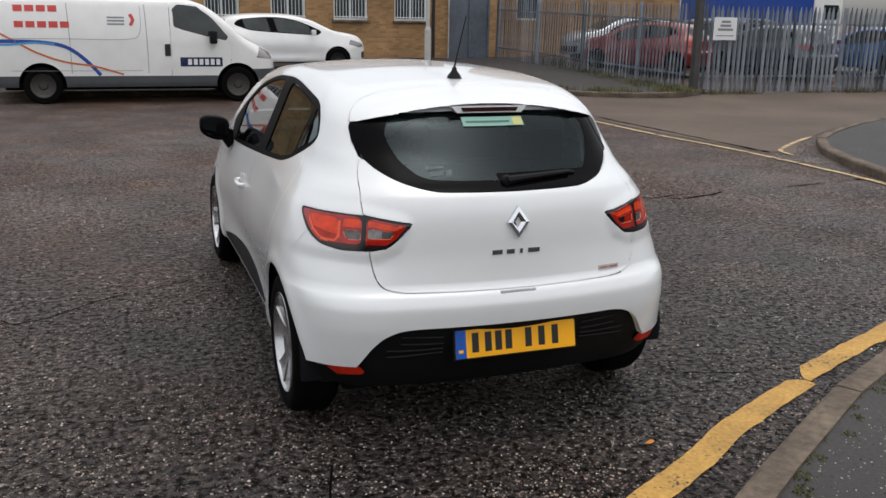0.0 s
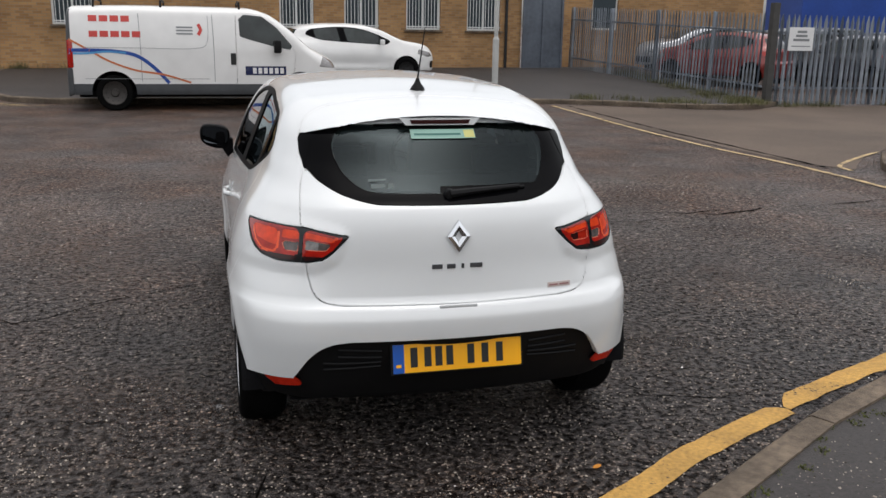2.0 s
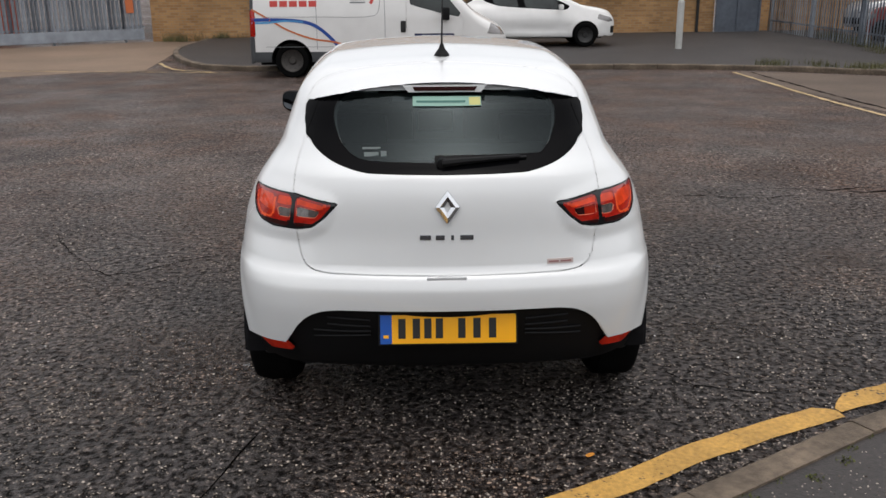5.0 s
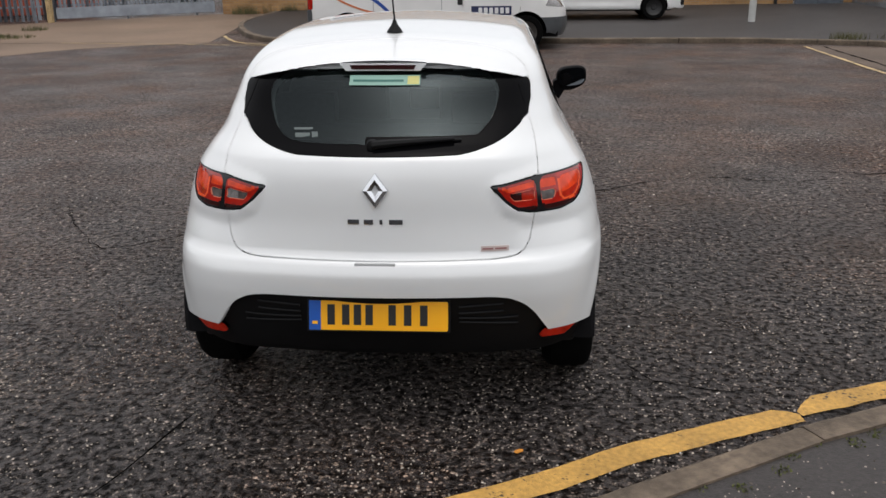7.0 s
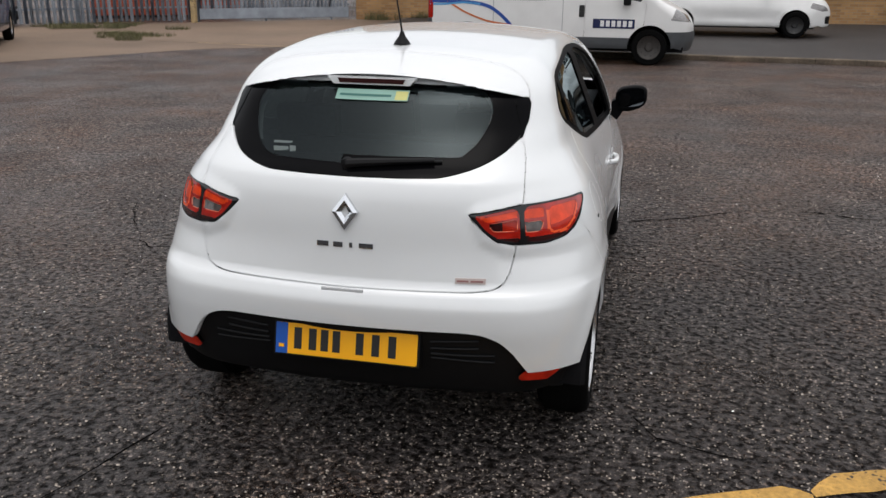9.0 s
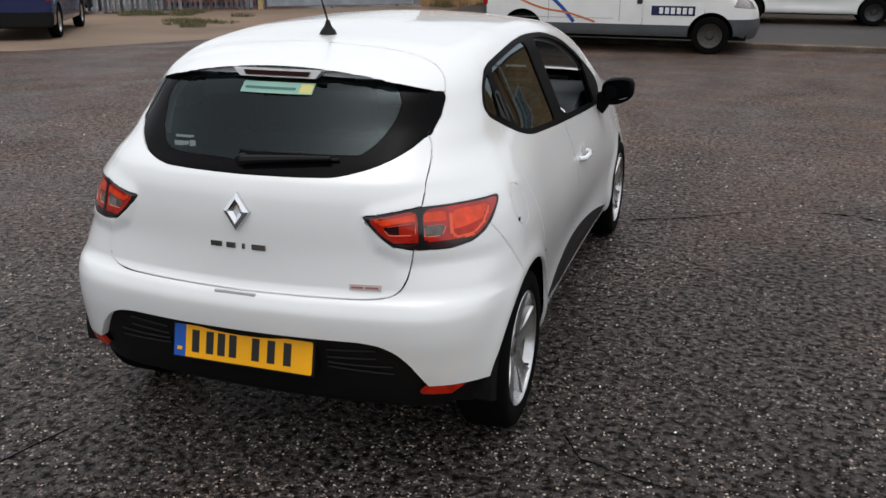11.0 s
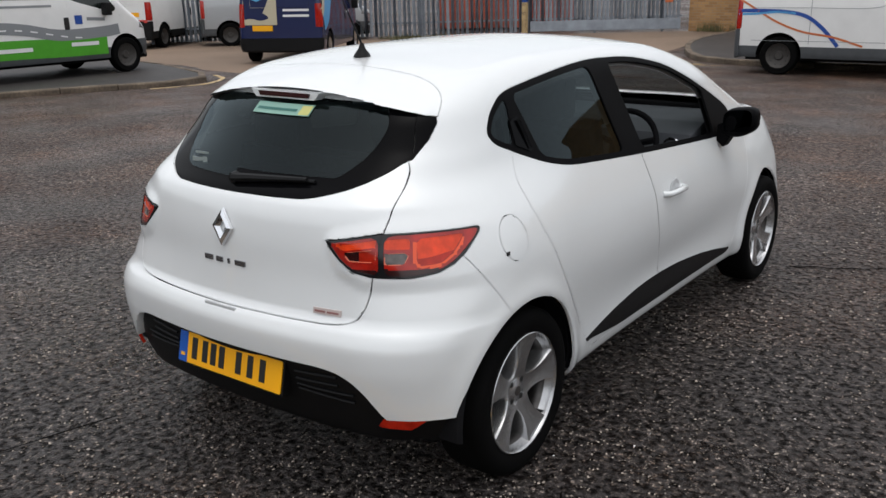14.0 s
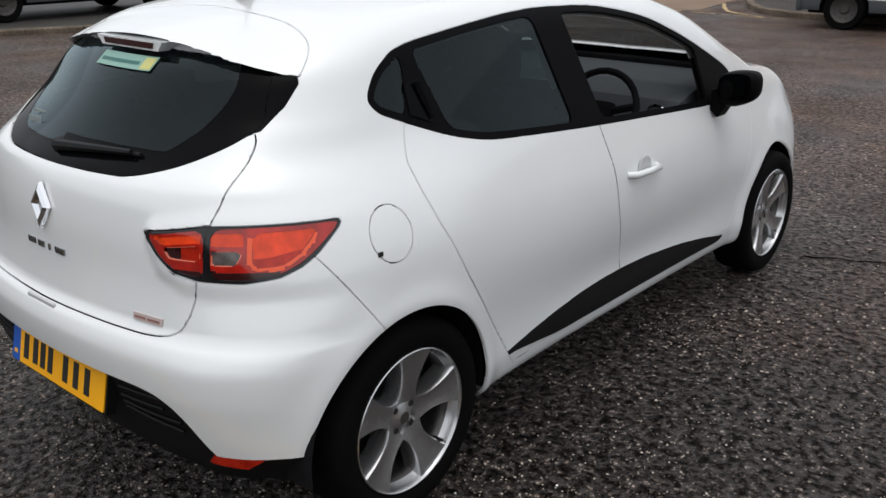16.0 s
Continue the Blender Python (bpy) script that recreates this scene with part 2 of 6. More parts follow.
def road_paint(name, colour, worn=0.57):
    """Road paint, worn through to the asphalt in flecks."""
    m = material(name, colour, 0.7, vary=0.22, scale=50, stain=0.2, stain_scale=4, bump=0.5, bump_scale=150)
    n, l = m.node_tree.nodes, m.node_tree.links
    b = n["Principled BSDF"]
    flecks, patch, rng, add, mix = n.new("ShaderNodeTexNoise"), n.new("ShaderNodeTexNoise"), n.new("ShaderNodeMapRange"), n.new("ShaderNodeMath"), n.new("ShaderNodeMix")
    t = n.new("ShaderNodeTexCoord")
    for k, sc in ((flecks, 70), (patch, 5)):
        k.inputs["Scale"].default_value, k.inputs["Detail"].default_value = sc, 5
        l.new(t.outputs["Object"], k.inputs["Vector"])
    add.operation = "ADD"
    l.new(flecks.outputs["Fac"], add.inputs[0]); l.new(patch.outputs["Fac"], add.inputs[1])
    rng.inputs["From Min"].default_value, rng.inputs["From Max"].default_value = worn * 2, worn * 2 + 0.07
    l.new(add.outputs[0], rng.inputs["Value"])
    mix.data_type = "RGBA"
    l.new(b.inputs["Base Color"].links[0].from_socket, mix.inputs["A"])
    mix.inputs["B"].default_value = (0.035, 0.028, 0.023, 1)
    l.new(rng.outputs[0], mix.inputs["Factor"]); l.new(mix.outputs["Result"], b.inputs["Base Color"])
    return m


YELLOW = road_paint("worn_yellow_road_paint", (0.47, 0.265, 0.06), 0.60)
PALEYELLOW = road_paint("faded_yellow_road_paint", (0.48, 0.345, 0.175), 0.55)
# pale grey base paints in the bright sky that the puddles mirror
WATER = material("sky_toned_puddle_water", (0.135, 0.13, 0.125), 0.06, vary=0.25, scale=9, spec=1.0)
_n, _l = WATER.node_tree.nodes, WATER.node_tree.links
_t, _d, _v, _a, _r, _c, _x = (_n.new("ShaderNode" + k) for k in ("TexCoord", "VectorMath", "TexNoise", "Math", "MapRange", "BsdfTransparent", "MixShader"))
_d.operation = "DISTANCE"
_d.inputs[1].default_value = (0.5, 0.5, 0.0)
_l.new(_t.outputs["Generated"], _d.inputs[0])
_v.inputs["Scale"].default_value, _v.inputs["Detail"].default_value = 14, 6
_l.new(_t.outputs["Object"], _v.inputs["Vector"])
_a.operation = "ADD"
_l.new(_d.outputs["Value"], _a.inputs[0]); _l.new(_v.outputs["Fac"], _a.inputs[1])
for _k, _w in (("From Min", 0.95), ("From Max", 0.65), ("To Min", 0.0), ("To Max", 1.0)):
    _r.inputs[_k].default_value = _w
_l.new(_a.outputs[0], _r.inputs["Value"])
_l.new(_r.outputs[0], _x.inputs[0]); _l.new(_c.outputs[0], _x.inputs[1]); _l.new(_n["Principled BSDF"].outputs[0], _x.inputs[2])
_l.new(_x.outputs[0], _n["Material Output"].inputs["Surface"])
GRASS = material("rough_grass", (0.095, 0.092, 0.036), 0.8, vary=0.45, scale=9, stain=0.4, stain_scale=1.5)
MOSS = material("kerb_moss", (0.09, 0.10, 0.03), 0.95, vary=0.4, scale=60)
CRACK = material("crack_tar", (0.0035, 0.003, 0.0028), 0.95, spec=0.02, vary=0.3, scale=40)
FRAMEWHITE = material("white_window_frame", (0.7, 0.71, 0.7), 0.5, vary=0.05)
DULLGLASS = material("dull_window_glass", (0.05, 0.065, 0.075), 0.12, vary=0.2, scale=0.8, coat=0.4)
DARKGLASS = material("dark_vehicle_glass", (0.020, 0.026, 0.025), 0.06, spec=0.5, vary=0.5, scale=2.5)
# for the added walls that close the place
WALLGREY = material("added_grey_wall", (0.09, 0.09, 0.085), 0.9, vary=0.1, stain=0.2)
GATEBLUE = material("blue_grey_painted_steel", (0.095, 0.11, 0.135), 0.5, 0.1, vary=0.15, stain=0.2)
DARKSTEEL = material("dark_painted_steel", (0.05, 0.048, 0.045), 0.6, vary=0.2)

# ---- geometry helpers ----
def spl(x, xs, ys):
    """Smooth curve through a few stations (monotone cubic)."""
    xs = np.asarray(xs, float); ys = np.asarray(ys, float)
    d = np.diff(ys) / np.diff(xs)
    m = np.r_[d[0], np.where(d[:-1]*d[1:] > 0, 2*d[:-1]*d[1:]/(d[:-1]+d[1:]+1e-12), 0), d[-1]]
    x = np.clip(x, xs[0]-2, xs[-1]+2)
    i = np.clip(np.searchsorted(xs, x)-1, 0, len(xs)-2)
    h = xs[i+1]-xs[i]; t = np.clip((x-xs[i])/h, 0, 1)
    v = (1+2*t)*(1-t)**2*ys[i]+t*(1-t)**2*h*m[i]+t*t*(3-2*t)*ys[i+1]+t*t*(t-1)*h*m[i+1]
    return v + np.where(x < xs[0], (x-xs[0])*m[0], 0) + np.where(x > xs[-1], (x-xs[-1])*m[-1], 0)


def smax(a, b, k):
    h = np.clip(k-np.abs(a-b), 0, None)/k
    return np.maximum(a, b)+h*h*k/4


def smin(a, b, k): return -smax(-a, -b, k)


def ramp(x, a, b, p, q):
    t = np.clip((x-a)/(b-a), 0, 1)
    return p+(q-p)*t*t*(3-2*t)


def bell(v): return np.exp(-v*v)


def link_mesh(name, mesh, mat, parent=None, label=""):
    ob = new(name, mesh)
    for one in (mat if isinstance(mat, (list, tuple)) else [mat]):
        mesh.materials.append(one)
    if parent is not None:
        ob.parent = parent
    return tagged(ob, label) if label else ob


def part(name, bm, mat, parent=None, label="", smooth=False):
    """Links a bmesh as one mesh object under a thing or part."""
    mesh = bpy.data.meshes.new(name)
    bmesh.ops.recalc_face_normals(bm, faces=bm.faces)
    bm.to_mesh(mesh)
    bm.free()
    if smooth:
        for p in mesh.polygons:
            p.use_smooth = True
        mesh.set_sharp_from_angle(angle=radians(40))
    return link_mesh(name, mesh, mat, parent, label)


def thing(name, m, label, category, group="", kind=""):
    ob = new(name)
    ob.matrix_world = m
    return tagged(ob, label, category, group, kind)


def block(cx, cy, cz, sx, sy, sz, bevel=0.0, bm=None):
    """A box with rounded edges, by its middle and sizes."""
    own = bmesh.new()
    bmesh.ops.create_cube(own, size=1, matrix=Matrix.LocRotScale((cx, cy, cz), None, (sx, sy, sz)))
    if bevel:
        bmesh.ops.bevel(own, geom=own.edges[:], offset=bevel, segments=2, affect="EDGES", profile=0.7)
    return merge(bm, own)


def merge(bm, own):
    if bm is None:
        return own
    mesh = bpy.data.meshes.new("joined")
    own.to_mesh(mesh)
    own.free()
    bm.from_mesh(mesh)
    bpy.data.meshes.remove(mesh)
    return bm


def prism(outline, axis, lo, hi, bm=None, bevel=0.0):
    """A flat outline (pairs in the two axes other than axis) given thickness from lo to hi."""
    own = bmesh.new()
    order = {"x": lambda a, b, d: (d, a, b), "y": lambda a, b, d: (a, d, b), "z": lambda a, b, d: (a, b, d)}[axis]
    low = [own.verts.new(order(a, b, lo)) for a, b in outline]
    high = [own.verts.new(order(a, b, hi)) for a, b in outline]
    own.faces.new(low)
    own.faces.new(high[::-1])
    for i in range(len(low)):
        j = (i + 1) % len(low)
        own.faces.new((low[i], low[j], high[j], high[i]))
    if bevel:
        bmesh.ops.recalc_face_normals(own, faces=own.faces)
        bmesh.ops.bevel(own, geom=own.edges[:], offset=bevel, segments=2, affect="EDGES", profile=0.7)
    return merge(bm, own)


def lathe(profile, m=None, steps=40, bm=None, closed=False):
    """Turns (radius, along) pairs round the x axis."""
    own = bmesh.new()
    rings = []
    for k in range(steps):
        c, s = math.cos(2 * math.pi * k / steps), math.sin(2 * math.pi * k / steps)
        rings.append([own.verts.new((a, r * c, r * s)) for r, a in profile])
    n = len(profile)
    for k in range(steps):
        a, b = rings[k], rings[(k + 1) % steps]
        for i in range(n if closed else n - 1):
            j = (i + 1) % n
            own.faces.new((a[i], a[j], b[j], b[i]))
    bmesh.ops.remove_doubles(own, verts=own.verts, dist=1e-5)
    if m is not None:
        bmesh.ops.transform(own, matrix=m, verts=own.verts)
    return merge(bm, own)


def tube(points, radius, bm=None, steps=8, taper=None):
    """A round rod along a line of points."""
    own = bmesh.new()
    rings = []
    pts = [Vector(p) for p in points]
    for i, p in enumerate(pts):
        way = (pts[min(i + 1, len(pts) - 1)] - pts[max(i - 1, 0)]).normalized()
        side = way.orthogonal().normalized() if abs(way.z) > 0.9 else way.cross(Vector((0, 0, 1))).normalized()
        up = side.cross(way)
        r = radius if taper is None else radius + (taper - radius) * i / (len(pts) - 1)
        rings.append([own.verts.new(p + r * (side * math.cos(2 * math.pi * k / steps) + up * math.sin(2 * math.pi * k / steps))) for k in range(steps)])
    for a, b in zip(rings, rings[1:]):
        for k in range(steps):
            own.faces.new((a[k], a[(k + 1) % steps], b[(k + 1) % steps], b[k]))
    own.faces.new(rings[0][::-1])
    own.faces.new(rings[-1])
    return merge(bm, own)


# ---- vehicle skins: a smooth closed shape, divided along its seams ----
def mirrored(half):
    return list(half) + [(-a, b) for a, b in reversed(half) if a > 1e-6]


def inside(u, v, outline, round_by=0.0):
    """Signed distance to an outline, negative inside."""
    pts = np.asarray(outline, float)
    d2, odd = np.full(u.shape, 1e9), np.zeros(u.shape, bool)
    for (ax, ay), (bx, by) in zip(pts, np.roll(pts, -1, 0)):
        ex, ey = bx - ax, by - ay
        t = np.clip(((u - ax) * ex + (v - ay) * ey) / (ex * ex + ey * ey + 1e-12), 0, 1)
        d2 = np.minimum(d2, (u - ax - t * ex) ** 2 + (v - ay - t * ey) ** 2)
        odd ^= ((ay > v) != (by > v)) & (u < ex * (v - ay) / (ey if abs(ey) > 1e-12 else 1e-12) + ax)
    return np.where(odd, -1, 1) * np.sqrt(d2) - round_by


def soften(outline, rounds=2, cut=0.2):
    """Cuts the corners of an outline, so that it runs in curves."""
    pts = [Vector(q) for q in outline]
    for _ in range(rounds):
        pts = [v for a, b in zip(pts, pts[1:] + pts[:1]) for v in (a.lerp(b, cut), a.lerp(b, 1 - cut))]
    return [tuple(v) for v in pts]


def grid_skin(skin, inner, outer, counts):
    """Points and quads where rays from an inner box to an outer box meet the skin; open below."""
    (ix, iy0, iy1, iz0, iz1), (ox, oy0, oy1, oz0, oz1) = inner, outer
    nx, ny, nz = counts
    pts, quads, base = [], [], 0

    def lerp(a, b, t):
        return a + (b - a) * t

    def sheet(nu, nv, place, flip):
        nonlocal base
        u, v = np.meshgrid(np.linspace(0, 1, nu + 1), np.linspace(0, 1, nv + 1), indexing="ij")
        fx, fy, fz = place(u.ravel(), v.ravel())
        a = np.stack([lerp(-ix, ix, fx), lerp(iy0, iy1, fy), lerp(iz0, iz1, fz)], -1)
        b = np.stack([lerp(-ox, ox, fx), lerp(oy0, oy1, fy), lerp(oz0, oz1, fz)], -1)
        lo, hi = np.zeros(len(a)), np.ones(len(a))
        for _ in range(34):
            mid = (lo + hi) / 2
            into = skin(a + (b - a) * mid[:, None]) < 0
            lo, hi = np.where(into, mid, lo), np.where(into, hi, mid)
        pts.append(a + (b - a) * lo[:, None])
        idx = base + np.arange((nu + 1) * (nv + 1)).reshape(nu + 1, nv + 1)
        q = np.stack([idx[:-1, :-1], idx[1:, :-1], idx[1:, 1:], idx[:-1, 1:]], -1).reshape(-1, 4)
        quads.append(q[:, ::-1] if flip else q)
        base += len(a)

    one = np.ones_like
    sheet(ny, nz, lambda u, v: (one(u), u, v), False)
    sheet(ny, nz, lambda u, v: (0 * u, u, v), True)
    sheet(nx, nz, lambda u, v: (u, 0 * u, v), False)
    sheet(nx, nz, lambda u, v: (u, one(u), v), True)
    sheet(nx, ny, lambda u, v: (u, v, one(u)), False)
    bm = bmesh.new()
    vs = [bm.verts.new(p) for p in np.concatenate(pts)]
    for q in np.concatenate(quads):
        bm.faces.new([vs[i] for i in q])
    bmesh.ops.remove_doubles(bm, verts=bm.verts, dist=2e-4)
    bm.faces.layers.int.new("region")
    return bm


def carve(bm, fn, number, only=None):
    """Splits the faces along fn = 0 and gives those where fn < 0 (and whose number is in only) a number."""
    layer = bm.faces.layers.int["region"]
    bm.verts.index_update()
    val = fn(np.array([v.co for v in bm.verts]))
    val = np.where(np.abs(val) < 3e-5, 3e-5, val).tolist()
    fresh = set()
    for e in [e for e in bm.edges if (val[e.verts[0].index] > 0) != (val[e.verts[1].index] > 0)]:
        a, b = e.verts
        t = val[a.index] / (val[a.index] - val[b.index])
        fresh.add(bmesh.utils.edge_split(e, a, t)[1])
    for f in {f for v in fresh for f in v.link_faces}:
        cuts = [v for v in f.verts if v in fresh]
        if len(cuts) == 2:
            try:
                bmesh.utils.face_split(f, cuts[0], cuts[1])
            except ValueError:
                pass
    mid = np.array([f.calc_center_median() for f in bm.faces])
    hit = fn(mid) < 0
    for f, h in zip(bm.faces, hit.tolist()):
        if h and (only is None or f[layer] in only):
            f[layer] = number


def skin_normals(skin, p):
    g = np.stack([skin(p + d) - skin(p - d) for d in np.eye(3) * 4e-4], -1)
    return g / (np.linalg.norm(g, axis=-1, keepdims=True) + 1e-12)


def take(bm, skin, numbers, name, mat, parent, label="", gap=0.0, lip=0.012, sink=0.0, side=0, normals=True, test=None, move=None, lip_way=None):
    """One region of the skin as a part: its edge pulled in by gap, a lip folded in, the whole sunk by sink."""
    layer = bm.faces.layers.int["region"]
    faces = [f for f in bm.faces if f[layer] in numbers]
    if side:
        faces = [f for f in faces if f.calc_center_median().x * side > 0]
    if test:
        faces = [f for f in faces if test(f.calc_center_median())]
    if not faces:
        return None
    ids, co = {}, []
    polys = []
    for f in faces:
        row = []
        for v in f.verts:
            if v not in ids:
                ids[v] = len(co)
                co.append(tuple(v.co))
            row.append(ids[v])
        polys.append(row)
    co = np.array(co)
    nor = skin_normals(skin, co)
    seen = {}
    for row in polys:
        for a, b in zip(row, row[1:] + row[:1]):
            seen[(a, b)] = 1
    rim = [(a, b) for a, b in seen if (b, a) not in seen]
    on_rim = sorted({v for e in rim for v in e})
    if gap and on_rim:
        inward = np.zeros_like(co)
        for row in polys:
            c = co[row].mean(0)
            for v in row:
                inward[v] += c - co[v]
        tangent = np.zeros_like(co)
        for a, b in rim:
            t = co[b] - co[a]
            t = t / (np.linalg.norm(t) + 1e-9)
            tangent[a] += t
            tangent[b] += t
        way = np.cross(nor, tangent)
        way = way / (np.linalg.norm(way, axis=1, keepdims=True) + 1e-9)
        co[on_rim] += gap * way[on_rim]
    co = co - sink * nor
    if move:
        co = move(co)
    verts, norms = co.tolist(), nor.tolist()
    if lip and rim:
        top, low = {}, {}
        for v in on_rim:
            top[v] = len(verts); verts.append(co[v].tolist()); norms.append(nor[v].tolist())
            low[v] = len(verts); verts.append((co[v] - lip * nor[v] if lip_way is None else co[v] + np.array(lip_way)).tolist()); norms.append(nor[v].tolist())
        for a, b in rim:
            polys.append([top[b], top[a], low[a], low[b]])
    mesh = bpy.data.meshes.new(name)
    mesh.from_pydata(verts, [], polys)
    mesh.update()
    for p in mesh.polygons:
        p.use_smooth = True
    if not normals:
        mesh.set_sharp_from_angle(angle=radians(35))
    if normals:
        mesh.normals_split_custom_set_from_vertices(norms)
    return link_mesh(name, mesh, mat, parent, label)


# ---- the shape of the small hatchback: y runs from its tail to its nose ----
def arch_lip(y, z):
    """How far the wheel arches' rolled lips stand out."""
    out = 0
    for hub in (.583, 3.18):
        out = out + .012*bell((np.hypot(y-hub, z-.308)-.36)/.045)
    return out


def car_width(y, z):
    lo = 0.818 + spl(z, [.15,.25,.36,.5,.65,.78,.93,1.1], [-.06,-.02,0,0,.004,.002,-.03,-.1])
    lo = lo + .028*bell((y-.66)/.46)*spl(z,[.3,.6,.8,.95,1.1],[.9,1,.9,.6,.2]) + .020*bell((y-3.2)/.5)*spl(z,[.3,.7,.85,1],[1,1,.5,0])
    lo = lo - .018*bell((z-.44)/.1)*bell((y-1.9)/.75)
    lo = lo - .28*np.clip(y-3.15,0,None)**2 + arch_lip(y, z)
    up = .722 - .36*(z-1.05) - .08*np.clip(1.15-y,0,None)**2*ramp(z,.92,1.12,0,1) - .05*np.clip(y-2.2,0,None)**2
    up = up + .040*bell((y-.62)/.42)*ramp(z,.86,1.10,1,0)
    return smin(lo, up, .045)


LAMP_POD = ((.46, .905), (.49, .845), (.55, .815), (.90, .815), (.90, .93), (.60, .935))


def car_rear(x, z):
    y = spl(z, [.15,.28,.36,.45,.53,.59,.635,.655,.68,.85,.95,1.005,1.03,1.06,1.085,1.282,1.36,1.45],[.12,.045,.014,-.010,-.026,-.030,-.016,.004,.018,.026,.041,.060,.082,.122,.150,.338,.430,.53])
    y = y + spl(z,[.35,.66,.8,.95,1.05,1.17,1.3],[.15,.2,.28,.30,.33,.44,.38])*x*x
    return y - .012*ramp(inside(np.abs(x), z, LAMP_POD), .005, .060, 1, 0) + .005*bell((z-.80)/.10)*ramp(np.abs(x), .30, .50, 1, 0)


def car_front(x, z):
    return spl(z,[.15,.3,.5,.7,.8],[3.98,4.05,4.06,4.03,3.98]) - .35*x*x


def car_roof(x, y):
    z = spl(y,[.3,.5,.76,1.2,1.7,2.1,2.5,2.95,3.2,3.6,3.85,4.05],[1.338,1.372,1.412,1.443,1.448,1.427,1.347,1.140,1.035,.965,.885,.68])
    return z - ramp(y,2.4,3.2,.13,.06)*x*x


def car_skin(p):
    x, y, z = np.abs(p[...,0]), p[...,1], p[...,2]
    a = (x-car_width(y,z))
    r = (car_rear(x,z)-y)*ramp(z,.95,1.1,1,.75)
    f = y-car_front(x,z)
    t = (z-car_roof(x,y))*.95
    b = smax(smax(a, r, ramp(z,.5,.9,.28,.34)+ramp(z,.95,1.15,0,-.16)), f, .35)
    b = smax(b, t, .09)
    return smax(b, .205+.03*ramp(y,.3,.9,0,1)-z, .05)


# ---- ground ----
def ground_height(x, y):
    return 0.03 * min(max(0.0, y - 17.0), 14)


def sheet_grid(name, xs, ys, height, mat, label, category):
    mesh = bpy.data.meshes.new(name)
    verts = [(x, y, height(x, y)) for x in xs for y in ys]
    n = len(ys)
    mesh.from_pydata(verts, [], [(i * n + j, (i + 1) * n + j, (i + 1) * n + j + 1, i * n + j + 1) for i in range(len(xs) - 1) for j in range(n - 1)])
    return tagged(link_mesh(name, mesh, mat), label, category, kind="structure")


sheet_grid("ground", [-600, -60, -30, -15, -5, 0, 5, 15, 30, 60, 600], [-600, -60, -20, -5, 0, 8, 17, 31, 60, 600], ground_height, ROAD,
           "worn damp asphalt road with pale stone chips", "road")


def smooth_line(points, step=0.3):
    """Evenly spaced points along a curve through a few given ones."""
    p = [Vector((*q, 0)) for q in points]
    out = []
    for i in range(len(p) - 1):
        a, b, c, d = p[max(i - 1, 0)], p[i], p[i + 1], p[min(i + 2, len(p) - 1)]
        n = max(2, int((c - b).length / step))
        for k in range(n):
            t = k / n
            out.append(0.5 * ((2 * b) + (c - a) * t + (2 * a - 5 * b + 4 * c - d) * t * t + (3 * b - a - 3 * c + d) * t ** 3))
    return [(v.x, v.y) for v in out] + [tuple(points[-1])]


def offset_line(line, by):
    """A line moved sideways, to its left for a positive distance."""
    out = []
    for i, (x, y) in enumerate(line):
        (ax, ay), (bx, by_) = line[max(i - 1, 0)], line[min(i + 1, len(line) - 1)]
        dx, dy = bx - ax, by_ - ay
        n = math.hypot(dx, dy)
        out.append((x - dy / n * by, y + dx / n * by))
    return out


def strip(name, line, w0, w1, lift, mat, label="", category="", wobble=0.0, parent=None, kind="structure", thick=0.0, taper=False):
    """A band on the ground between two sideways distances from a line."""
    rng = random.Random(5)
    a, b = offset_line(line, w0), offset_line(line, w1)
    bm = bmesh.new()
    rows = []
    for i, ((ax, ay), (bx, by)) in enumerate(zip(a, b)):
        if taper:
            near = min(1.0, .30 + .70 * i / 2, .40 + .60 * (len(a) - 1 - i) / 2)
            bx, by = ax + (bx - ax) * near, ay + (by - ay) * near
        j, k = rng.uniform(-wobble, wobble), rng.uniform(-wobble, wobble)
        rows.append((bm.verts.new((ax + j, ay + j, ground_height(ax, ay) + lift)), bm.verts.new((bx + k, by + k, ground_height(bx, by) + lift))))
    for (p, q), (r, s) in zip(rows, rows[1:]):
        bm.faces.new((p, q, s, r))
    if thick:
        bmesh.ops.solidify(bm, geom=bm.faces[:], thickness=thick)
    ob = part(name, bm, mat, parent)
    return tagged(ob, label, category, kind=kind) if label else ob


def slab(name, outline, top, mat, label):
    """A raised pavement surface that follows the ground."""
    bm = bmesh.new()
    lo = [bm.verts.new((x, y, ground_height(x, y) - 0.1)) for x, y in outline]
    hi = [bm.verts.new((x, y, ground_height(x, y) + top)) for x, y in outline]
    f = bm.faces.new(hi)
    for i in range(len(lo)):
        j = (i + 1) % len(lo)
        bm.faces.new((lo[i], lo[j], hi[j], hi[i]))
    bmesh.ops.triangulate(bm, faces=[f])
    return tagged(part(name, bm, mat), label, "pavement", kind="structure")


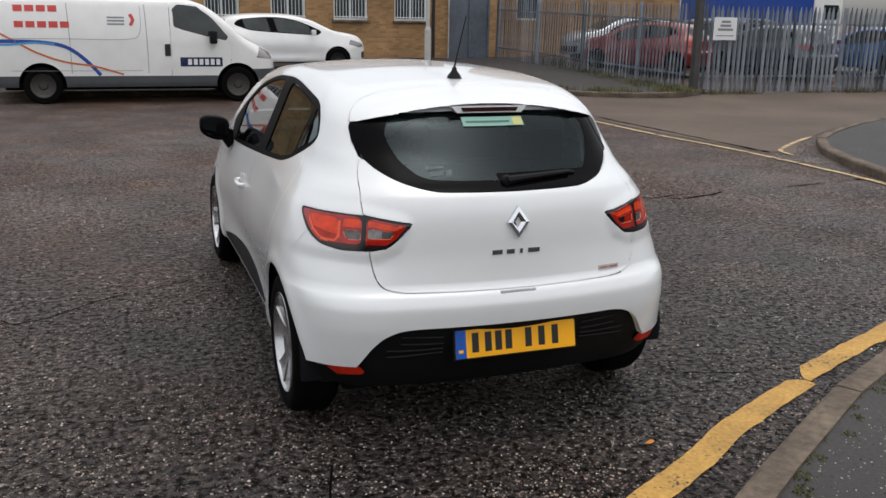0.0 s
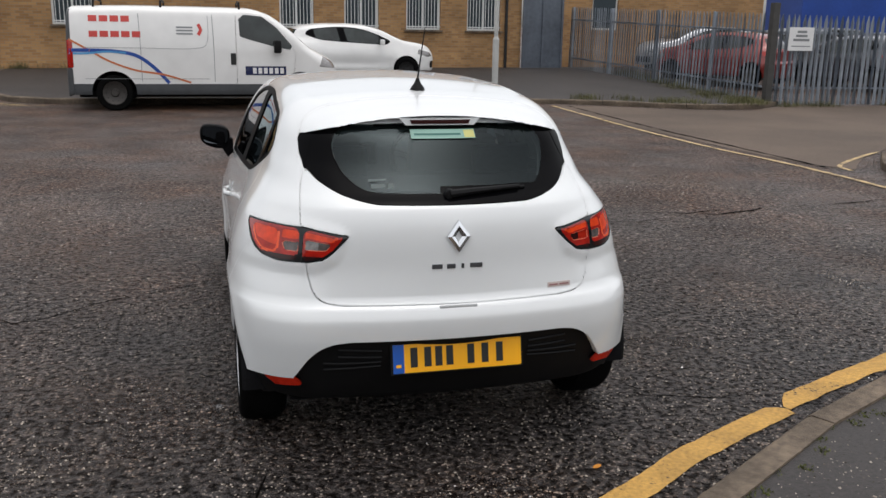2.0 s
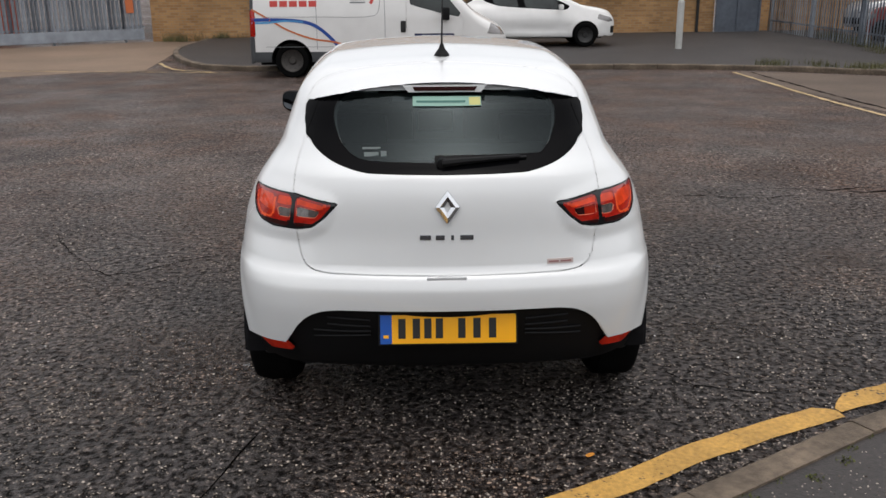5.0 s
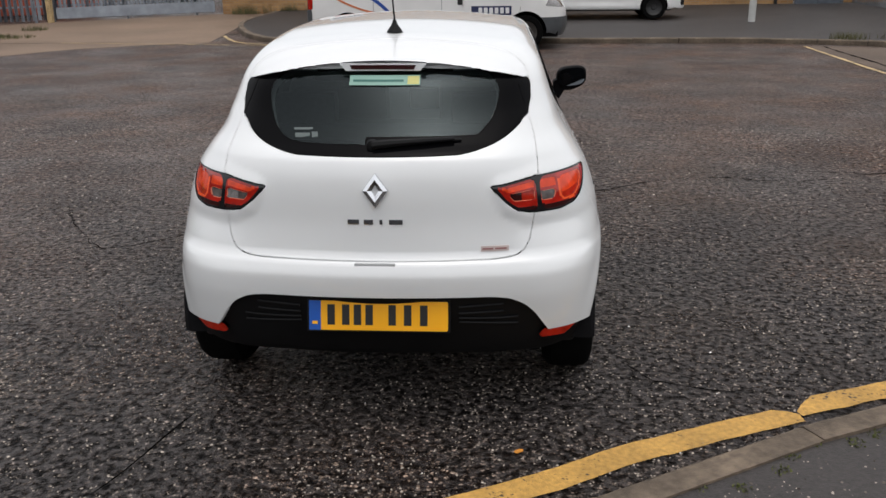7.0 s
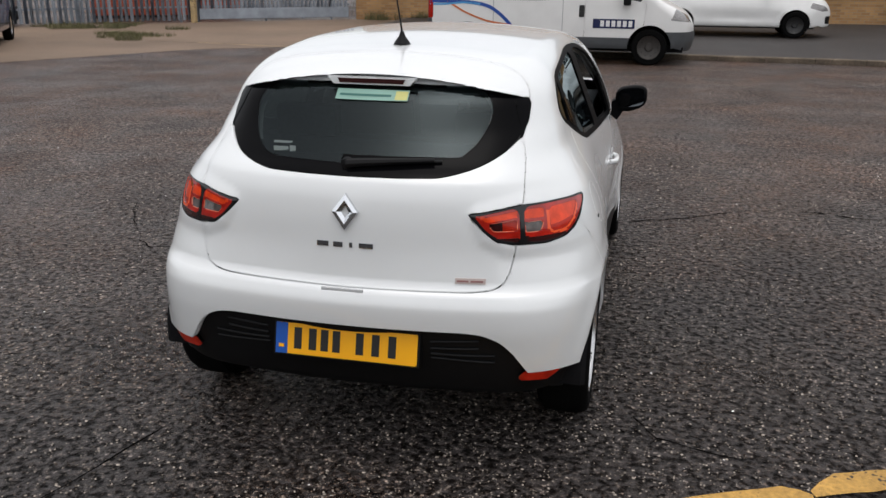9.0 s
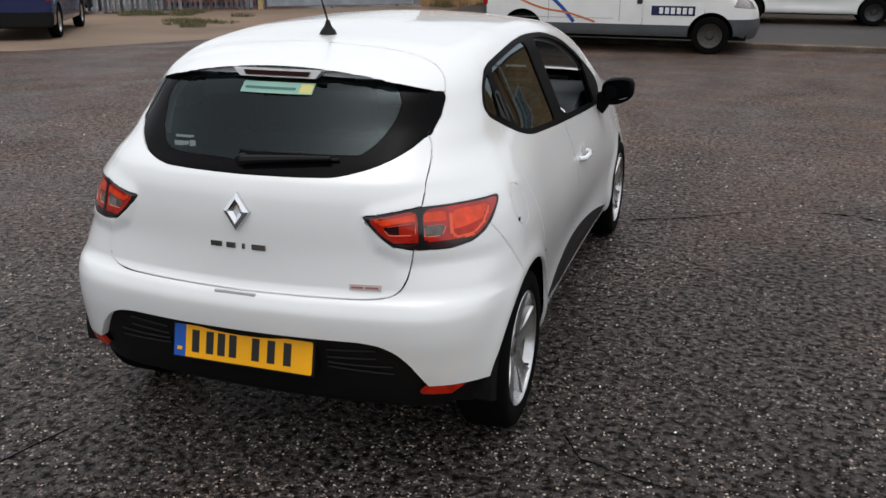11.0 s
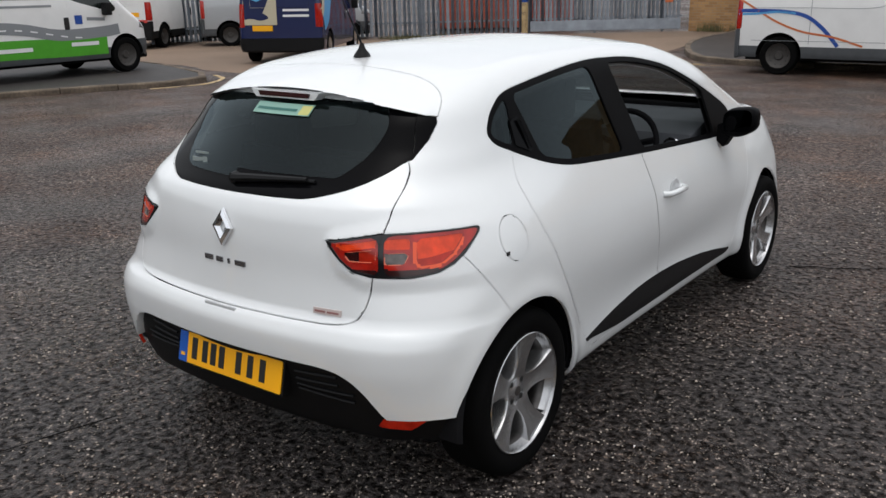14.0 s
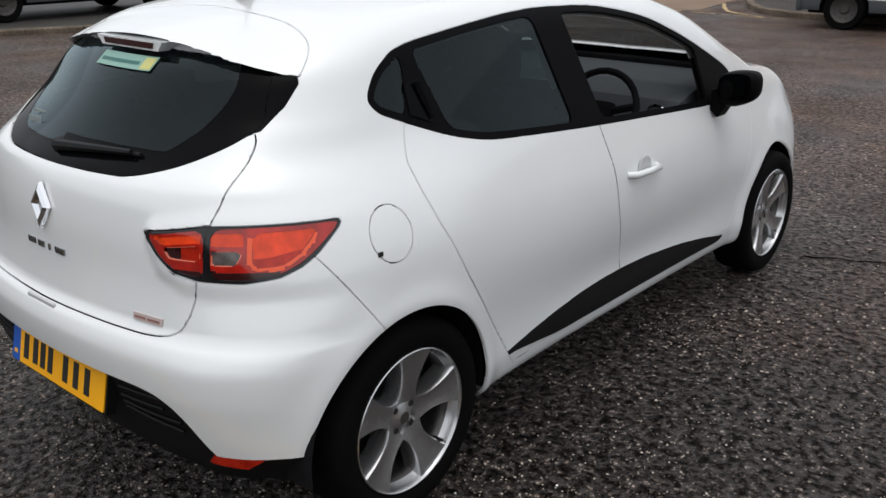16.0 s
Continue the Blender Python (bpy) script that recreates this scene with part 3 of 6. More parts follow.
def kerb_run(line, top, length, width, mat, owner):
    """Kerb stones laid end to end along a line, each an object of its own."""
    fine = smooth_line(line, 0.05)
    dist, marks, nxt = 0.0, [fine[0]], length
    for (ax, ay), (bx, by) in zip(fine, fine[1:]):
        dist += math.hypot(bx - ax, by - ay)
        if dist >= nxt:
            marks.append((bx, by))
            nxt += length
    rng = random.Random(11)
    meshes = {}
    for (ax, ay), (bx, by) in zip(marks, marks[1:]):
        ln = math.hypot(bx - ax, by - ay)
        key = round(ln, 2)
        if key not in meshes:
            bm = bmesh.new()
            prism([(-width, -.12), (0, -.12), (0, top - .025), (-.008, top - .008), (-.025, top), (-width, top)], "x", .006, ln - .006, bm)
            bm.verts.ensure_lookup_table()
            bmesh.ops.recalc_face_normals(bm, faces=bm.faces)
            me = bpy.data.meshes.new("kerb_stone")
            bm.to_mesh(me)
            bm.free()
            me.materials.append(mat)
            meshes[key] = me
        st = new("kerb_stone", meshes[key])
        st.parent = owner
        tilt = math.degrees(math.atan2(ground_height(bx, by) - ground_height(ax, ay), ln))
        st.matrix_basis = pose(ax, ay, ground_height(ax, ay) + rng.uniform(-.006, .006), rng.uniform(-.8, .8), -tilt, math.degrees(math.atan2(by - ay, bx - ax)))


# pavement beside the parked car, its kerb and yellow line (the road lies to the left of the line)
NEAR = [(-7.0, -5.5), (-4.0, -3.65), (-1.5, -2.05), (.0, -1.11), (.45, -.82), (.71, -.635), (1.056, -.415), (1.39, -.205), (1.70, -.035), (2.1, .17), (2.7, .45), (4.2, 1.25), (5.5, 2.45), (6.3, 3.9), (6.66, 4.85), (7.2, 6.1), (8.05, 7.2), (9.74, 8.37), (11.2, 9.1), (15.0, 10.2), (24, 11)]
near_fine = smooth_line(NEAR, .25)
near_pave = slab("pavement", offset_line(near_fine, -.12) + [(24, -20), (-7, -20)], .088, PATH_TAR, "dark tarmac pavement behind a stone kerb")
kerb_run(NEAR, .10, .915, .125, KERB, near_pave)
YNEAR = smooth_line([(-4.0, -3.28), (-1.5, -1.68), (.0, -.745), (.475, -.48), (.69, -.355), (.90, -.215), (1.115, -.105), (1.33, .005), (1.545, .102), (1.605, .128)], .06)
YNEAR2 = smooth_line([(1.60, .165), (1.81, .258), (2.05, .362), (2.30, .468), (2.60, .585), (3.5, 1.03), (4.5, 1.80)], .06)
strip("yellow_line", YNEAR, -.06, .062, .004, YELLOW, "worn yellow line painted along the kerb", "road marking", .010, taper=True)
strip("yellow_line", YNEAR2, -.06, .062, .004, YELLOW, "worn yellow line painted along the kerb", "road marking", .010, taper=True)
YFAR = smooth_line([(6.40, 15.4), (6.22, 11.0), (6.24, 8.6), (6.40, 7.0), (6.42, 5.6), (6.34, 4.25), (6.0, 3.4), (5.4, 2.7), (4.7, 2.0)], .15)
strip("yellow_line", YFAR, -.04, .04, .009, PALEYELLOW, "faded yellow line across the junction mouth", "road marking", .01)
strip("yellow_line", smooth_line([(6.85, 6.3), (6.95, 6.65), (7.4, 7.05), (8.0, 7.48), (8.5, 7.8)], .1), -.03, .03, .009, PALEYELLOW, "faded yellow stub by the kerb", "road marking", .012)
strip("tar_joint", smooth_line([(6.75, 15.4), (6.6, 11.0), (6.65, 8.6), (6.7, 6.6)], .15), -.02, .02, .009, CRACK, "dark tar joint beside the yellow line", "road joint", .02)

# far pavement in front of the brick building
FAR = [(-6.3, 24.0), (-6.5, 21.5), (-6.1, 19.4), (-5.0, 17.2), (-3.6, 16.5), (0, 16.4), (4.7, 16.3), (7.2, 15.75), (9.0, 14.6), (10.5, 14.3), (11.7, 15.0)]
far_fine = smooth_line(FAR, .4)
far_pave = slab("pavement", offset_line(far_fine, .12) + [(11.9, 15.2), (12.9, 25.5), (10.2, 25.7), (0, 24.9), (-6.2, 24.3)], .10, PATH_TAR, "dark tarmac forecourt with a raised kerb")
kerb_run(FAR[::-1], .11, .915, .13, KERB, far_pave)
strip("yellow_line", smooth_line([(-6.15, 18.3), (-5.45, 17.0), (-4.5, 16.3)], .1), -.04, .04, .009, PALEYELLOW, "faded yellow line round the kerb end", "road marking", .012)
strip("tar_joint", smooth_line([(-9.5, 17.0), (-6.5, 16.5), (-4.0, 16.1)], .2), -.03, .03, .009, PALEYELLOW, "pale worn joint in the road", "road joint", .02)

# pavement with the green van
LEFT = [(-15.5, -5.0), (-13.2, 2.4), (-12.23, 5.08), (-11.73, 6.53), (-11.1, 8.0), (-11.0, 8.7), (-11.5, 9.4), (-12.84, 10.0), (-15.0, 10.7), (-19.0, 11.2)]
left_fine = smooth_line(LEFT, .3)
left_pave = slab("pavement", offset_line(left_fine, .12) + [(-40, 11.2), (-40, -5)], .09, PATH_TAR, "dark tarmac pavement behind a stone kerb")
kerb_run(LEFT[::-1], .10, .915, .13, KERB, left_pave)
strip("yellow_line", smooth_line([(-11.0, 7.7), (-10.8, 8.7), (-11.3, 9.55), (-12.0, 9.95)], .1), -.05, .05, .009, PALEYELLOW, "faded yellow line round the kerb end", "road marking", .012)

# browner, silted stretches of road
def patch_sheet(outline, label, mat=MUD):
    bm = bmesh.new()
    f = bm.faces.new([bm.verts.new((x, y, ground_height(x, y) + .004)) for x, y in outline])
    bmesh.ops.triangulate(bm, faces=[f])
    tagged(part("road_patch", bm, mat), label, "road", kind="structure")


patch_sheet(smooth_line([(-40, 17.0), (-25, 16.9), (-14.0, 17.0), (-9.5, 16.95), (-6.3, 17.0), (-4.6, 16.8)], 1.0) + smooth_line([(-4.9, 17.0), (-6.0, 16.8), (-8.4, 15.6), (-11.0, 11.0), (-13, 10.6), (-17, 11.3), (-40, 11.4)], 1.0), "brown silted asphalt of the access road")
bm = bmesh.new()
vs = [bm.verts.new((x, y, ground_height(x, y) + .004)) for x, y in ((-40, 17.02), (-6.1, 17.02), (-6.3, 19.5), (-6.5, 21.5), (-6.4, 24.4), (-8.2, 24.3), (-12.2, 22.0), (-21.5, 15.5 + 1.53), (-40, 17.03))]
bm.faces.new(vs[:7] + vs[7:8])
tagged(part("road_patch", bm, MUD), "brown silted asphalt in front of the gates", "road", kind="structure")
patch_sheet(smooth_line([(6.6, 7.0), (6.45, 9.0), (6.35, 11.5), (6.42, 15.0), (6.7, 15.6)], .6) + smooth_line([(7.4, 15.3), (9.0, 14.35), (10.5, 14.05), (11.8, 14.9), (15.6, 14.9), (30, 14.2)], 1.0) + smooth_line([(30, 11.2), (15, 10.4), (11.1, 9.3), (9.6, 8.55), (7.9, 7.35), (7.0, 6.4)], .6), "brown silted asphalt of the yard entrance", YARD_TAR)

# cracks and joints in the asphalt
CRACKS = [[(1.01, .56), (1.07, .46), (1.14, .39), (1.22, .34), (1.4, .28)],
          [(.91, 3.55), (1.29, 3.72), (1.51, 3.87), (1.8, 4.07), (2.18, 4.14), (2.57, 4.05), (2.9, 4.06), (3.6, 4.3), (4.5, 4.35), (6.4, 4.6)],
          [(-3.6, 3.6), (-2.83, 3.18), (-2.4, 2.6), (-2.0, 2.13), (-1.56, 2.45), (-1.08, 2.68), (-.9, 2.7)],
          [(-.91, -.55), (-.86, -.41), (-.83, -.29), (-.79, -.12), (-.74, .05), (-.70, .22), (-.66, .36)],
          [(2.2, 4.12), (2.6, 4.32), (3.1, 4.36), (3.7, 4.22), (4.3, 4.36)]]


def crack(points, width, seed):
    """A ragged crack: an uneven dark band that wanders, opens, pinches and breaks off."""
    rng = random.Random(seed)
    line = smooth_line(points, .035)
    drift, half, verts, faces = 0.0, width, [], []
    mid = []
    for x, y in line:
        drift = .86 * drift + rng.uniform(-.016, .016)
        half = min(max(half + rng.uniform(-.0035, .0035), .0012), width * 2.2)
        mid.append((x + .3 * drift, y + drift, half))
    open_run = True
    for k, (x, y, h) in enumerate(mid):
        if rng.random() < (.04 if open_run else .25):
            open_run = not open_run
        up, low = h * rng.uniform(.5, 1.4), h * rng.uniform(.5, 1.4)
        if not open_run:
            up = low = .0008
        z = ground_height(x, y) + .004
        verts += [(x, y + up, z), (x, y - low, z)]
        if k:
            n = len(verts)
            faces.append((n - 4, n - 3, n - 1, n - 2))
    me = bpy.data.meshes.new("crack")
    me.from_pydata(verts, [], faces)
    return tagged(link_mesh("crack", me, CRACK), "dark ragged crack in the worn asphalt", "road crack", kind="structure")


for i, (pts, wide) in enumerate(zip(CRACKS, (.006, .015, .003, .009, .009))):
    crack(pts, wide, i + 3)


def puddle(cx, cy, rx, ry, seed, turn=0.0, base=0.0):
    bm = bmesh.new()
    rng = random.Random(seed)
    ph = [rng.uniform(0, 6.28) for _ in range(4)]
    vs = []
    for k in range(48):
        a = 2 * math.pi * k / 48
        r = 1 + .25 * math.sin(2 * a + ph[0]) + .18 * math.sin(3 * a + ph[1]) + .12 * math.sin(5 * a + ph[2]) + .08 * math.sin(9 * a + ph[3])
        u, v = rx * r * math.cos(a), ry * r * math.sin(a)
        vs.append(bm.verts.new((cx + u * math.cos(turn) - v * math.sin(turn), cy + u * math.sin(turn) + v * math.cos(turn), ground_height(cx, cy) + base + .013)))
    bm.faces.new(vs)
    tagged(part("puddle", bm, WATER), "shallow rain puddle on the asphalt", "puddle", "rain puddles", "structure")


for row in ((5.1, 4.75, .36, .15, 1), (5.2, 3.3, .24, .12, 2), (3.38, 1.63, .46, .17, 3, .5), (3.95, 1.98, .40, .12, 8, .3), (2.62, 3.05, .30, .07, 12), (1.9, 2.1, .22, .08, 13), (-.955, .70, .07, .085, 4), (4.7, 4.4, .10, .05, 5), (4.1, 3.1, .12, .05, 6), (-2.53, 3.90, .11, .06, 9)):
    puddle(*row)
puddle(7.7, 5.95, .75, .32, 21, .6, .088)
puddle(9.5, 7.5, .7, .16, 22, .6, .088)
leaf = bmesh.new()
bmesh.ops.create_circle(leaf, cap_ends=True, segments=9, radius=.016)
for v in leaf.verts:
    v.co = (v.co.x * 1.1, v.co.y * .8, .006 + .004 * math.sin(v.co.x * 90))
bmesh.ops.solidify(leaf, geom=leaf.faces[:], thickness=.002)
lf = tagged(part("fallen_leaf", leaf, material("orange_leaf", (.55, .22, .03), .7)), "small orange fallen leaf on the asphalt", "leaf")
lf.matrix_world = pose(.525, -.203, 0)


CHIP = material("pale_stone_chips", (0.30, 0.27, 0.25), 0.8, spec=0.12)
_n, _l = CHIP.node_tree.nodes, CHIP.node_tree.links
_g, _r = _n.new("ShaderNodeNewGeometry"), _n.new("ShaderNodeValToRGB")
for _at, _c in ((0.0, (0.020, 0.0130, 0.0100)), (0.45, (0.060, 0.040, 0.030)), (0.78, (0.135, 0.094, 0.071)), (0.94, (0.28, 0.220, 0.175)), (1.0, (0.48, 0.42, 0.36))):
    _e = _r.color_ramp.elements[0] if _at == 0 else _r.color_ramp.elements[1] if _at == 1 else _r.color_ramp.elements.new(_at)
    _e.position, _e.color = _at, (*_c, 1)
_l.new(_g.outputs["Random Per Island"], _r.inputs["Fac"]); _l.new(_r.outputs["Color"], _n["Principled BSDF"].inputs["Base Color"])


def stone_chips(name, x0, x1, y0, y1, per_metre, size, seed, lift, keep, label):
    """Small flat angular stones bedded in the asphalt, in uneven drifts."""
    rng = np.random.default_rng(seed)
    n = int((x1 - x0) * (y1 - y0) * per_metre)
    x, y = rng.uniform(x0, x1, n), rng.uniform(y0, y1, n)
    drift = np.sin(1.9 * x + 1.3 * np.sin(1.1 * y)) + np.sin(2.7 * y + 1.7 * np.sin(.9 * x + 2)) + .8 * np.sin(6.1 * x - 4.3 * y) + .6 * np.sin(9.7 * y + 5.3 * x)
    ok = (rng.uniform(0, 1, n) < np.clip(.55 + .16 * drift, .15, 1)) & keep(x, y)
    x, y = x[ok], y[ok]
    n = len(x)
    r = np.minimum(size * rng.lognormal(0, .36, n), size * 1.9)
    turn, stretch, tall = rng.uniform(0, 6.283, n), rng.uniform(.55, .95, n), rng.uniform(.22, .5, n)
    tilt = rng.normal(0, .22, (n, 2))
    k = np.arange(5) * 2 * math.pi / 5
    jag = rng.uniform(.75, 1.2, (n, 5))
    u, v = r[:, None] * jag * np.cos(k), r[:, None] * jag * np.sin(k) * stretch[:, None]
    c, s_ = np.cos(turn)[:, None], np.sin(turn)[:, None]
    low = np.stack([u * c - v * s_, u * s_ + v * c, np.full_like(u, -.001)], -1)
    top = low * np.array([.72, .72, 0])
    top[..., 2] = (r * tall)[:, None] + (top[..., :2] * tilt[:, None, :]).sum(-1)
    base = np.stack([x, y, np.full(n, lift)], -1)[:, None, :]
    verts = np.concatenate([low + base, top + base], 1).reshape(-1, 3)
    f = np.array([[i, (i + 1) % 5, 5 + (i + 1) % 5, 5 + i] for i in range(5)])
    quads = (f[None] + 10 * np.arange(n)[:, None, None]).reshape(-1, 4)
    caps = np.arange(5)[None] + 5 + 10 * np.arange(n)[:, None]
    me = bpy.data.meshes.new(name)
    loops = np.concatenate([quads.ravel(), caps.ravel()])
    me.vertices.add(len(verts)); me.loops.add(len(loops)); me.polygons.add(len(quads) + n)
    me.vertices.foreach_set("co", verts.ravel())
    me.loops.foreach_set("vertex_index", loops)
    me.polygons.foreach_set("loop_start", np.concatenate([np.arange(len(quads)) * 4, len(quads) * 4 + np.arange(n) * 5]))
    me.update(calc_edges=True)
    return tagged(link_mesh(name, me, CHIP), label, "gravel", kind="stuff")


KERB_XY = np.array(near_fine)


def road_side(x, y):
    return y > np.interp(x, KERB_XY[:, 0], KERB_XY[:, 1]) + .04


stone_chips("stone_chips", -3.2, 4.6, -1.9, 2.4, 1900, .0040, 5, .0, road_side, "pale stone chips set in the worn asphalt")
stone_chips("stone_chips", -5.5, 7.0, 2.4, 6.5, 420, .0058, 6, .0, road_side, "pale stone chips set in the worn asphalt")
stone_chips("stone_chips", .2, 3.4, -1.6, .8, 1300, .0040, 7, .088, lambda x, y: y < np.interp(x, KERB_XY[:, 0], KERB_XY[:, 1]) - .19, "pale stone chips set in the tarmac pavement")


def on_rear(x, z, skin_fn=car_skin, y0=-0.4, y1=1.0):
    lo, hi = y0, y1
    for _ in range(40):
        mid = (lo + hi) / 2
        if skin_fn(np.array([x, mid, z])) < 0: hi = mid
        else: lo = mid
    return lo


def on_side(y, z, skin_fn=car_skin, x1=1.3):
    lo, hi = 0.0, x1
    for _ in range(40):
        mid = (lo + hi) / 2
        if skin_fn(np.array([mid, y, z])) < 0: lo = mid
        else: hi = mid
    return lo


# ---- the white hatchback ----
car = thing("hatchback_car", pose(0, 0, 0), "clean white five-door hatchback parked on wet asphalt", "car")
skin = grid_skin(car_skin, (0.3, 0.75, 3.2, 0.5, 0.95), (1.2, -0.5, 4.7, -0.02, 1.75), (96, 240, 92))
HUB_R, HUB_F, HUB_Z = 0.606, 3.202, 0.303

WINDOW_BAND = [(.636, 1.19), (.688, 1.253), (.788, 1.308), (1.071, 1.340), (1.3, 1.360), (1.5, 1.369), (1.83, 1.358), (2.16, 1.300), (2.46, 1.192), (2.775, 1.048),
               (2.81, 1.0), (2.72, .935), (2.611, .922), (1.665, .977), (1.348, 1.001), (1.1, 1.022), (1.015, 1.036), (.901, 1.063), (.742, 1.122), (.66, 1.155)]
REAR_PANE = [(.845, 1.50), (1.40, 1.50), (1.440, 1.338), (1.515, 1.03), (1.54, .90), (.95, .90), (.915, 1.06), (.845, 1.285)]
FRONT_PANE = [(1.590, 1.50), (1.612, 1.335), (1.695, 1.008), (1.72, .90), (2.51, .90), (2.50, 1.50)]
QUARTER_PANE = [(.60, 1.40), (.800, 1.40), (.800, 1.29), (.745, 1.09), (.60, 1.0)]
DOOR_REAR = [(.742, 1.122), (.698, 1.022), (.705, .95), (.735, .862), (.828, .687), (.955, .494), (1.05, .356), (1.08, .305), (1.815, .300), (1.784, .426), (1.712, .675),
             (1.697, .832), (1.659, .99), (1.60, 1.32), (.9, 1.28)]
DOOR_FRONT = [(1.659, .99), (1.697, .832), (1.712, .675), (1.784, .426), (1.815, .300), (2.66, .300), (2.74, .40), (2.82, .58), (2.92, .78), (2.95, .86), (2.75, 1.0),
              (2.4, 1.17), (1.60, 1.32)]
CLADDING = [(1.03, .350), (1.16, .370), (1.31, .389), (1.52, .408), (1.739, .416), (2.0, .408), (2.273, .386), (2.48, .358), (2.66, .325), (2.616, .306), (1.796, .308), (1.37, .311)]
TAILGATE = [(-2.0, .648), (.40, .652), (.50, .660), (.54, .678), (.560, .715), (.572, .78), (.587, .90), (.588, .945), (.586, .99), (.577, 1.06), (.562, 1.115), (.535, 1.145), (.49, 1.22), (.47, 1.30), (-2.0, 1.37)]
BACK_PANE = [(-2.0, 1.022), (.27, 1.024), (.35, 1.036), (.42, 1.055), (.47, 1.078), (.512, 1.106), (.545, 1.142), (.545, 1.16), (.528, 1.20), (.507, 1.262), (.497, 1.30), (-2.0, 1.37)]
BACK_CLEAR = [(-2.0, 1.070), (.27, 1.073), (.35, 1.090), (.40, 1.135), (.425, 1.19), (.43, 1.235), (.40, 1.28), (.36, 1.292), (-2.0, 1.30)]
LAMP = [(24.1, .915), (26.8, .862), (29.3, .826), (33.4, .811), (39.4, .809), (44.1, .821), (47, .842), (49.2, .868), (52.9, .930), (52.5, .942), (43, .945), (34.6, .944)]

WINDOW_BAND, REAR_PANE, FRONT_PANE, BACK_PANE, BACK_CLEAR, TAILGATE, QUARTER_PANE, CLADDING = (soften(o, 2, c) for o, c in ((WINDOW_BAND, .2), (REAR_PANE, .04), (FRONT_PANE, .04), (BACK_PANE, .2), (BACK_CLEAR, .2), (TAILGATE, .2), (QUARTER_PANE, .04), (CLADDING, .12)))


def turn_of(p):
    """Way round the tail, in metres along its corner."""
    return np.arctan2(np.abs(p[:, 0]), 1.0 - p[:, 1]) * 0.95


def lamp_outline(rows):
    return [(radians(a) * 0.95, z) for a, z in rows]


def side_shape(outline, x_min=0.42, r=0.0):
    return lambda p: np.maximum(inside(p[:, 1], p[:, 2], outline, r), x_min - np.abs(p[:, 0]))


def pane_shape(outline, inset=0.021):
    """A pane within the window band, with an even black frame round it."""
    own, band = side_shape(outline, .40), side_shape(WINDOW_BAND, .40, .004 - inset)
    return lambda p: -np.minimum(-smax(own(p), band(p), .03), 9)


def tail_shape(outline, y_max=0.612, r=0.0):
    return lambda p: np.maximum(inside(np.abs(p[:, 0]), p[:, 2], outline, r), p[:, 1] - (y_max - .22 * p[:, 0] ** 2))


def lamp_shape(rows, r=0.0):
    out = lamp_outline(rows)
    return lambda p: np.maximum(inside(turn_of(p), p[:, 2], out, r), p[:, 1] - 0.75)


def lip_edge(p):
    return 1.334 - 0.25 * p[:, 0] ** 2


def spoiler_seam(p):
    """How far back the spoiler's joint with the roof lies."""
    return spl(np.abs(p[:, 0]), [0, .36, .41, .47, .51, .54, .558], [.640, .610, .598, .582, .563, .530, .486])


carve(skin, lambda p: np.maximum(p[:, 1] - (.335 + (.854 - p[:, 2]) * .66), p[:, 2] - .862), 12)
carve(skin, lambda p: np.maximum(p[:, 2] - spl(np.abs(p[:, 0]), [0, .40, .47, .53, .58, .61, .64, .9], [.518, .518, .512, .490, .445, .40, .362, .360]), p[:, 1] - .42), 13)
carve(skin, tail_shape([(.628, .362), (.602, .330), (.70, .326), (.745, .361)]), 14)
carve(skin, tail_shape(TAILGATE), 11)
carve(skin, lambda p: np.maximum(inside(p[:, 1], p[:, 2], [(.325, 1.130), (.354, 1.138), (.425, 1.190), (.478, 1.243), (.490, 1.275), (.40, 1.30), (.28, 1.28)]), (.528 - .34 * (p[:, 2] - 1.133)) - np.abs(p[:, 0])), 8)
carve(skin, tail_shape(BACK_PANE), 6)
carve(skin, lambda p: np.maximum(tail_shape(BACK_CLEAR, r=0.012)(p), ramp(p[:, 0], -.075, -.035, 1.0, 1.086) - p[:, 2]), 7)
carve(skin, lambda p: np.maximum(lip_edge(p) - p[:, 2], p[:, 1] - spoiler_seam(p)), 20)
carve(skin, side_shape(DOOR_REAR), 15)
carve(skin, side_shape(DOOR_FRONT), 16)
carve(skin, side_shape(CLADDING), 18)
carve(skin, lambda p: np.maximum(np.hypot(p[:, 1] - .552, p[:, 2] - .874) - .073, .4 - p[:, 0]), 17)
carve(skin, side_shape(WINDOW_BAND, .40, .004), 2)
carve(skin, pane_shape(REAR_PANE), 3)
carve(skin, pane_shape(FRONT_PANE), 4)
carve(skin, pane_shape(QUARTER_PANE), 5)
carve(skin, lambda p: np.maximum(inside(np.abs(p[:, 0]), p[:, 1], [(-.1, 2.28), (.46, 2.22), (.56, 2.7), (.62, 3.08), (-.1, 3.16)], .02), .9 - p[:, 2]), 19)
carve(skin, lamp_shape(LAMP), 9)
LENS_WING = soften([(34.9, .820), (34.9, .938), (42, .940), (52.4, .937), (52.1, .925), (48.9, .878), (46.7, .850), (43.9, .829), (39.5, .818)], 2, .15)
LENS_GATE = soften([(25.2, .910), (33.9, .937), (33.9, .820), (29.8, .832), (27.4, .862)], 2, .12)
for outline in (LENS_WING, LENS_GATE):
    carve(skin, lamp_shape(outline), 21, {9})
    carve(skin, lambda p: np.maximum(lamp_shape(outline)(p), p[:, 2] - .836), 24, {21})
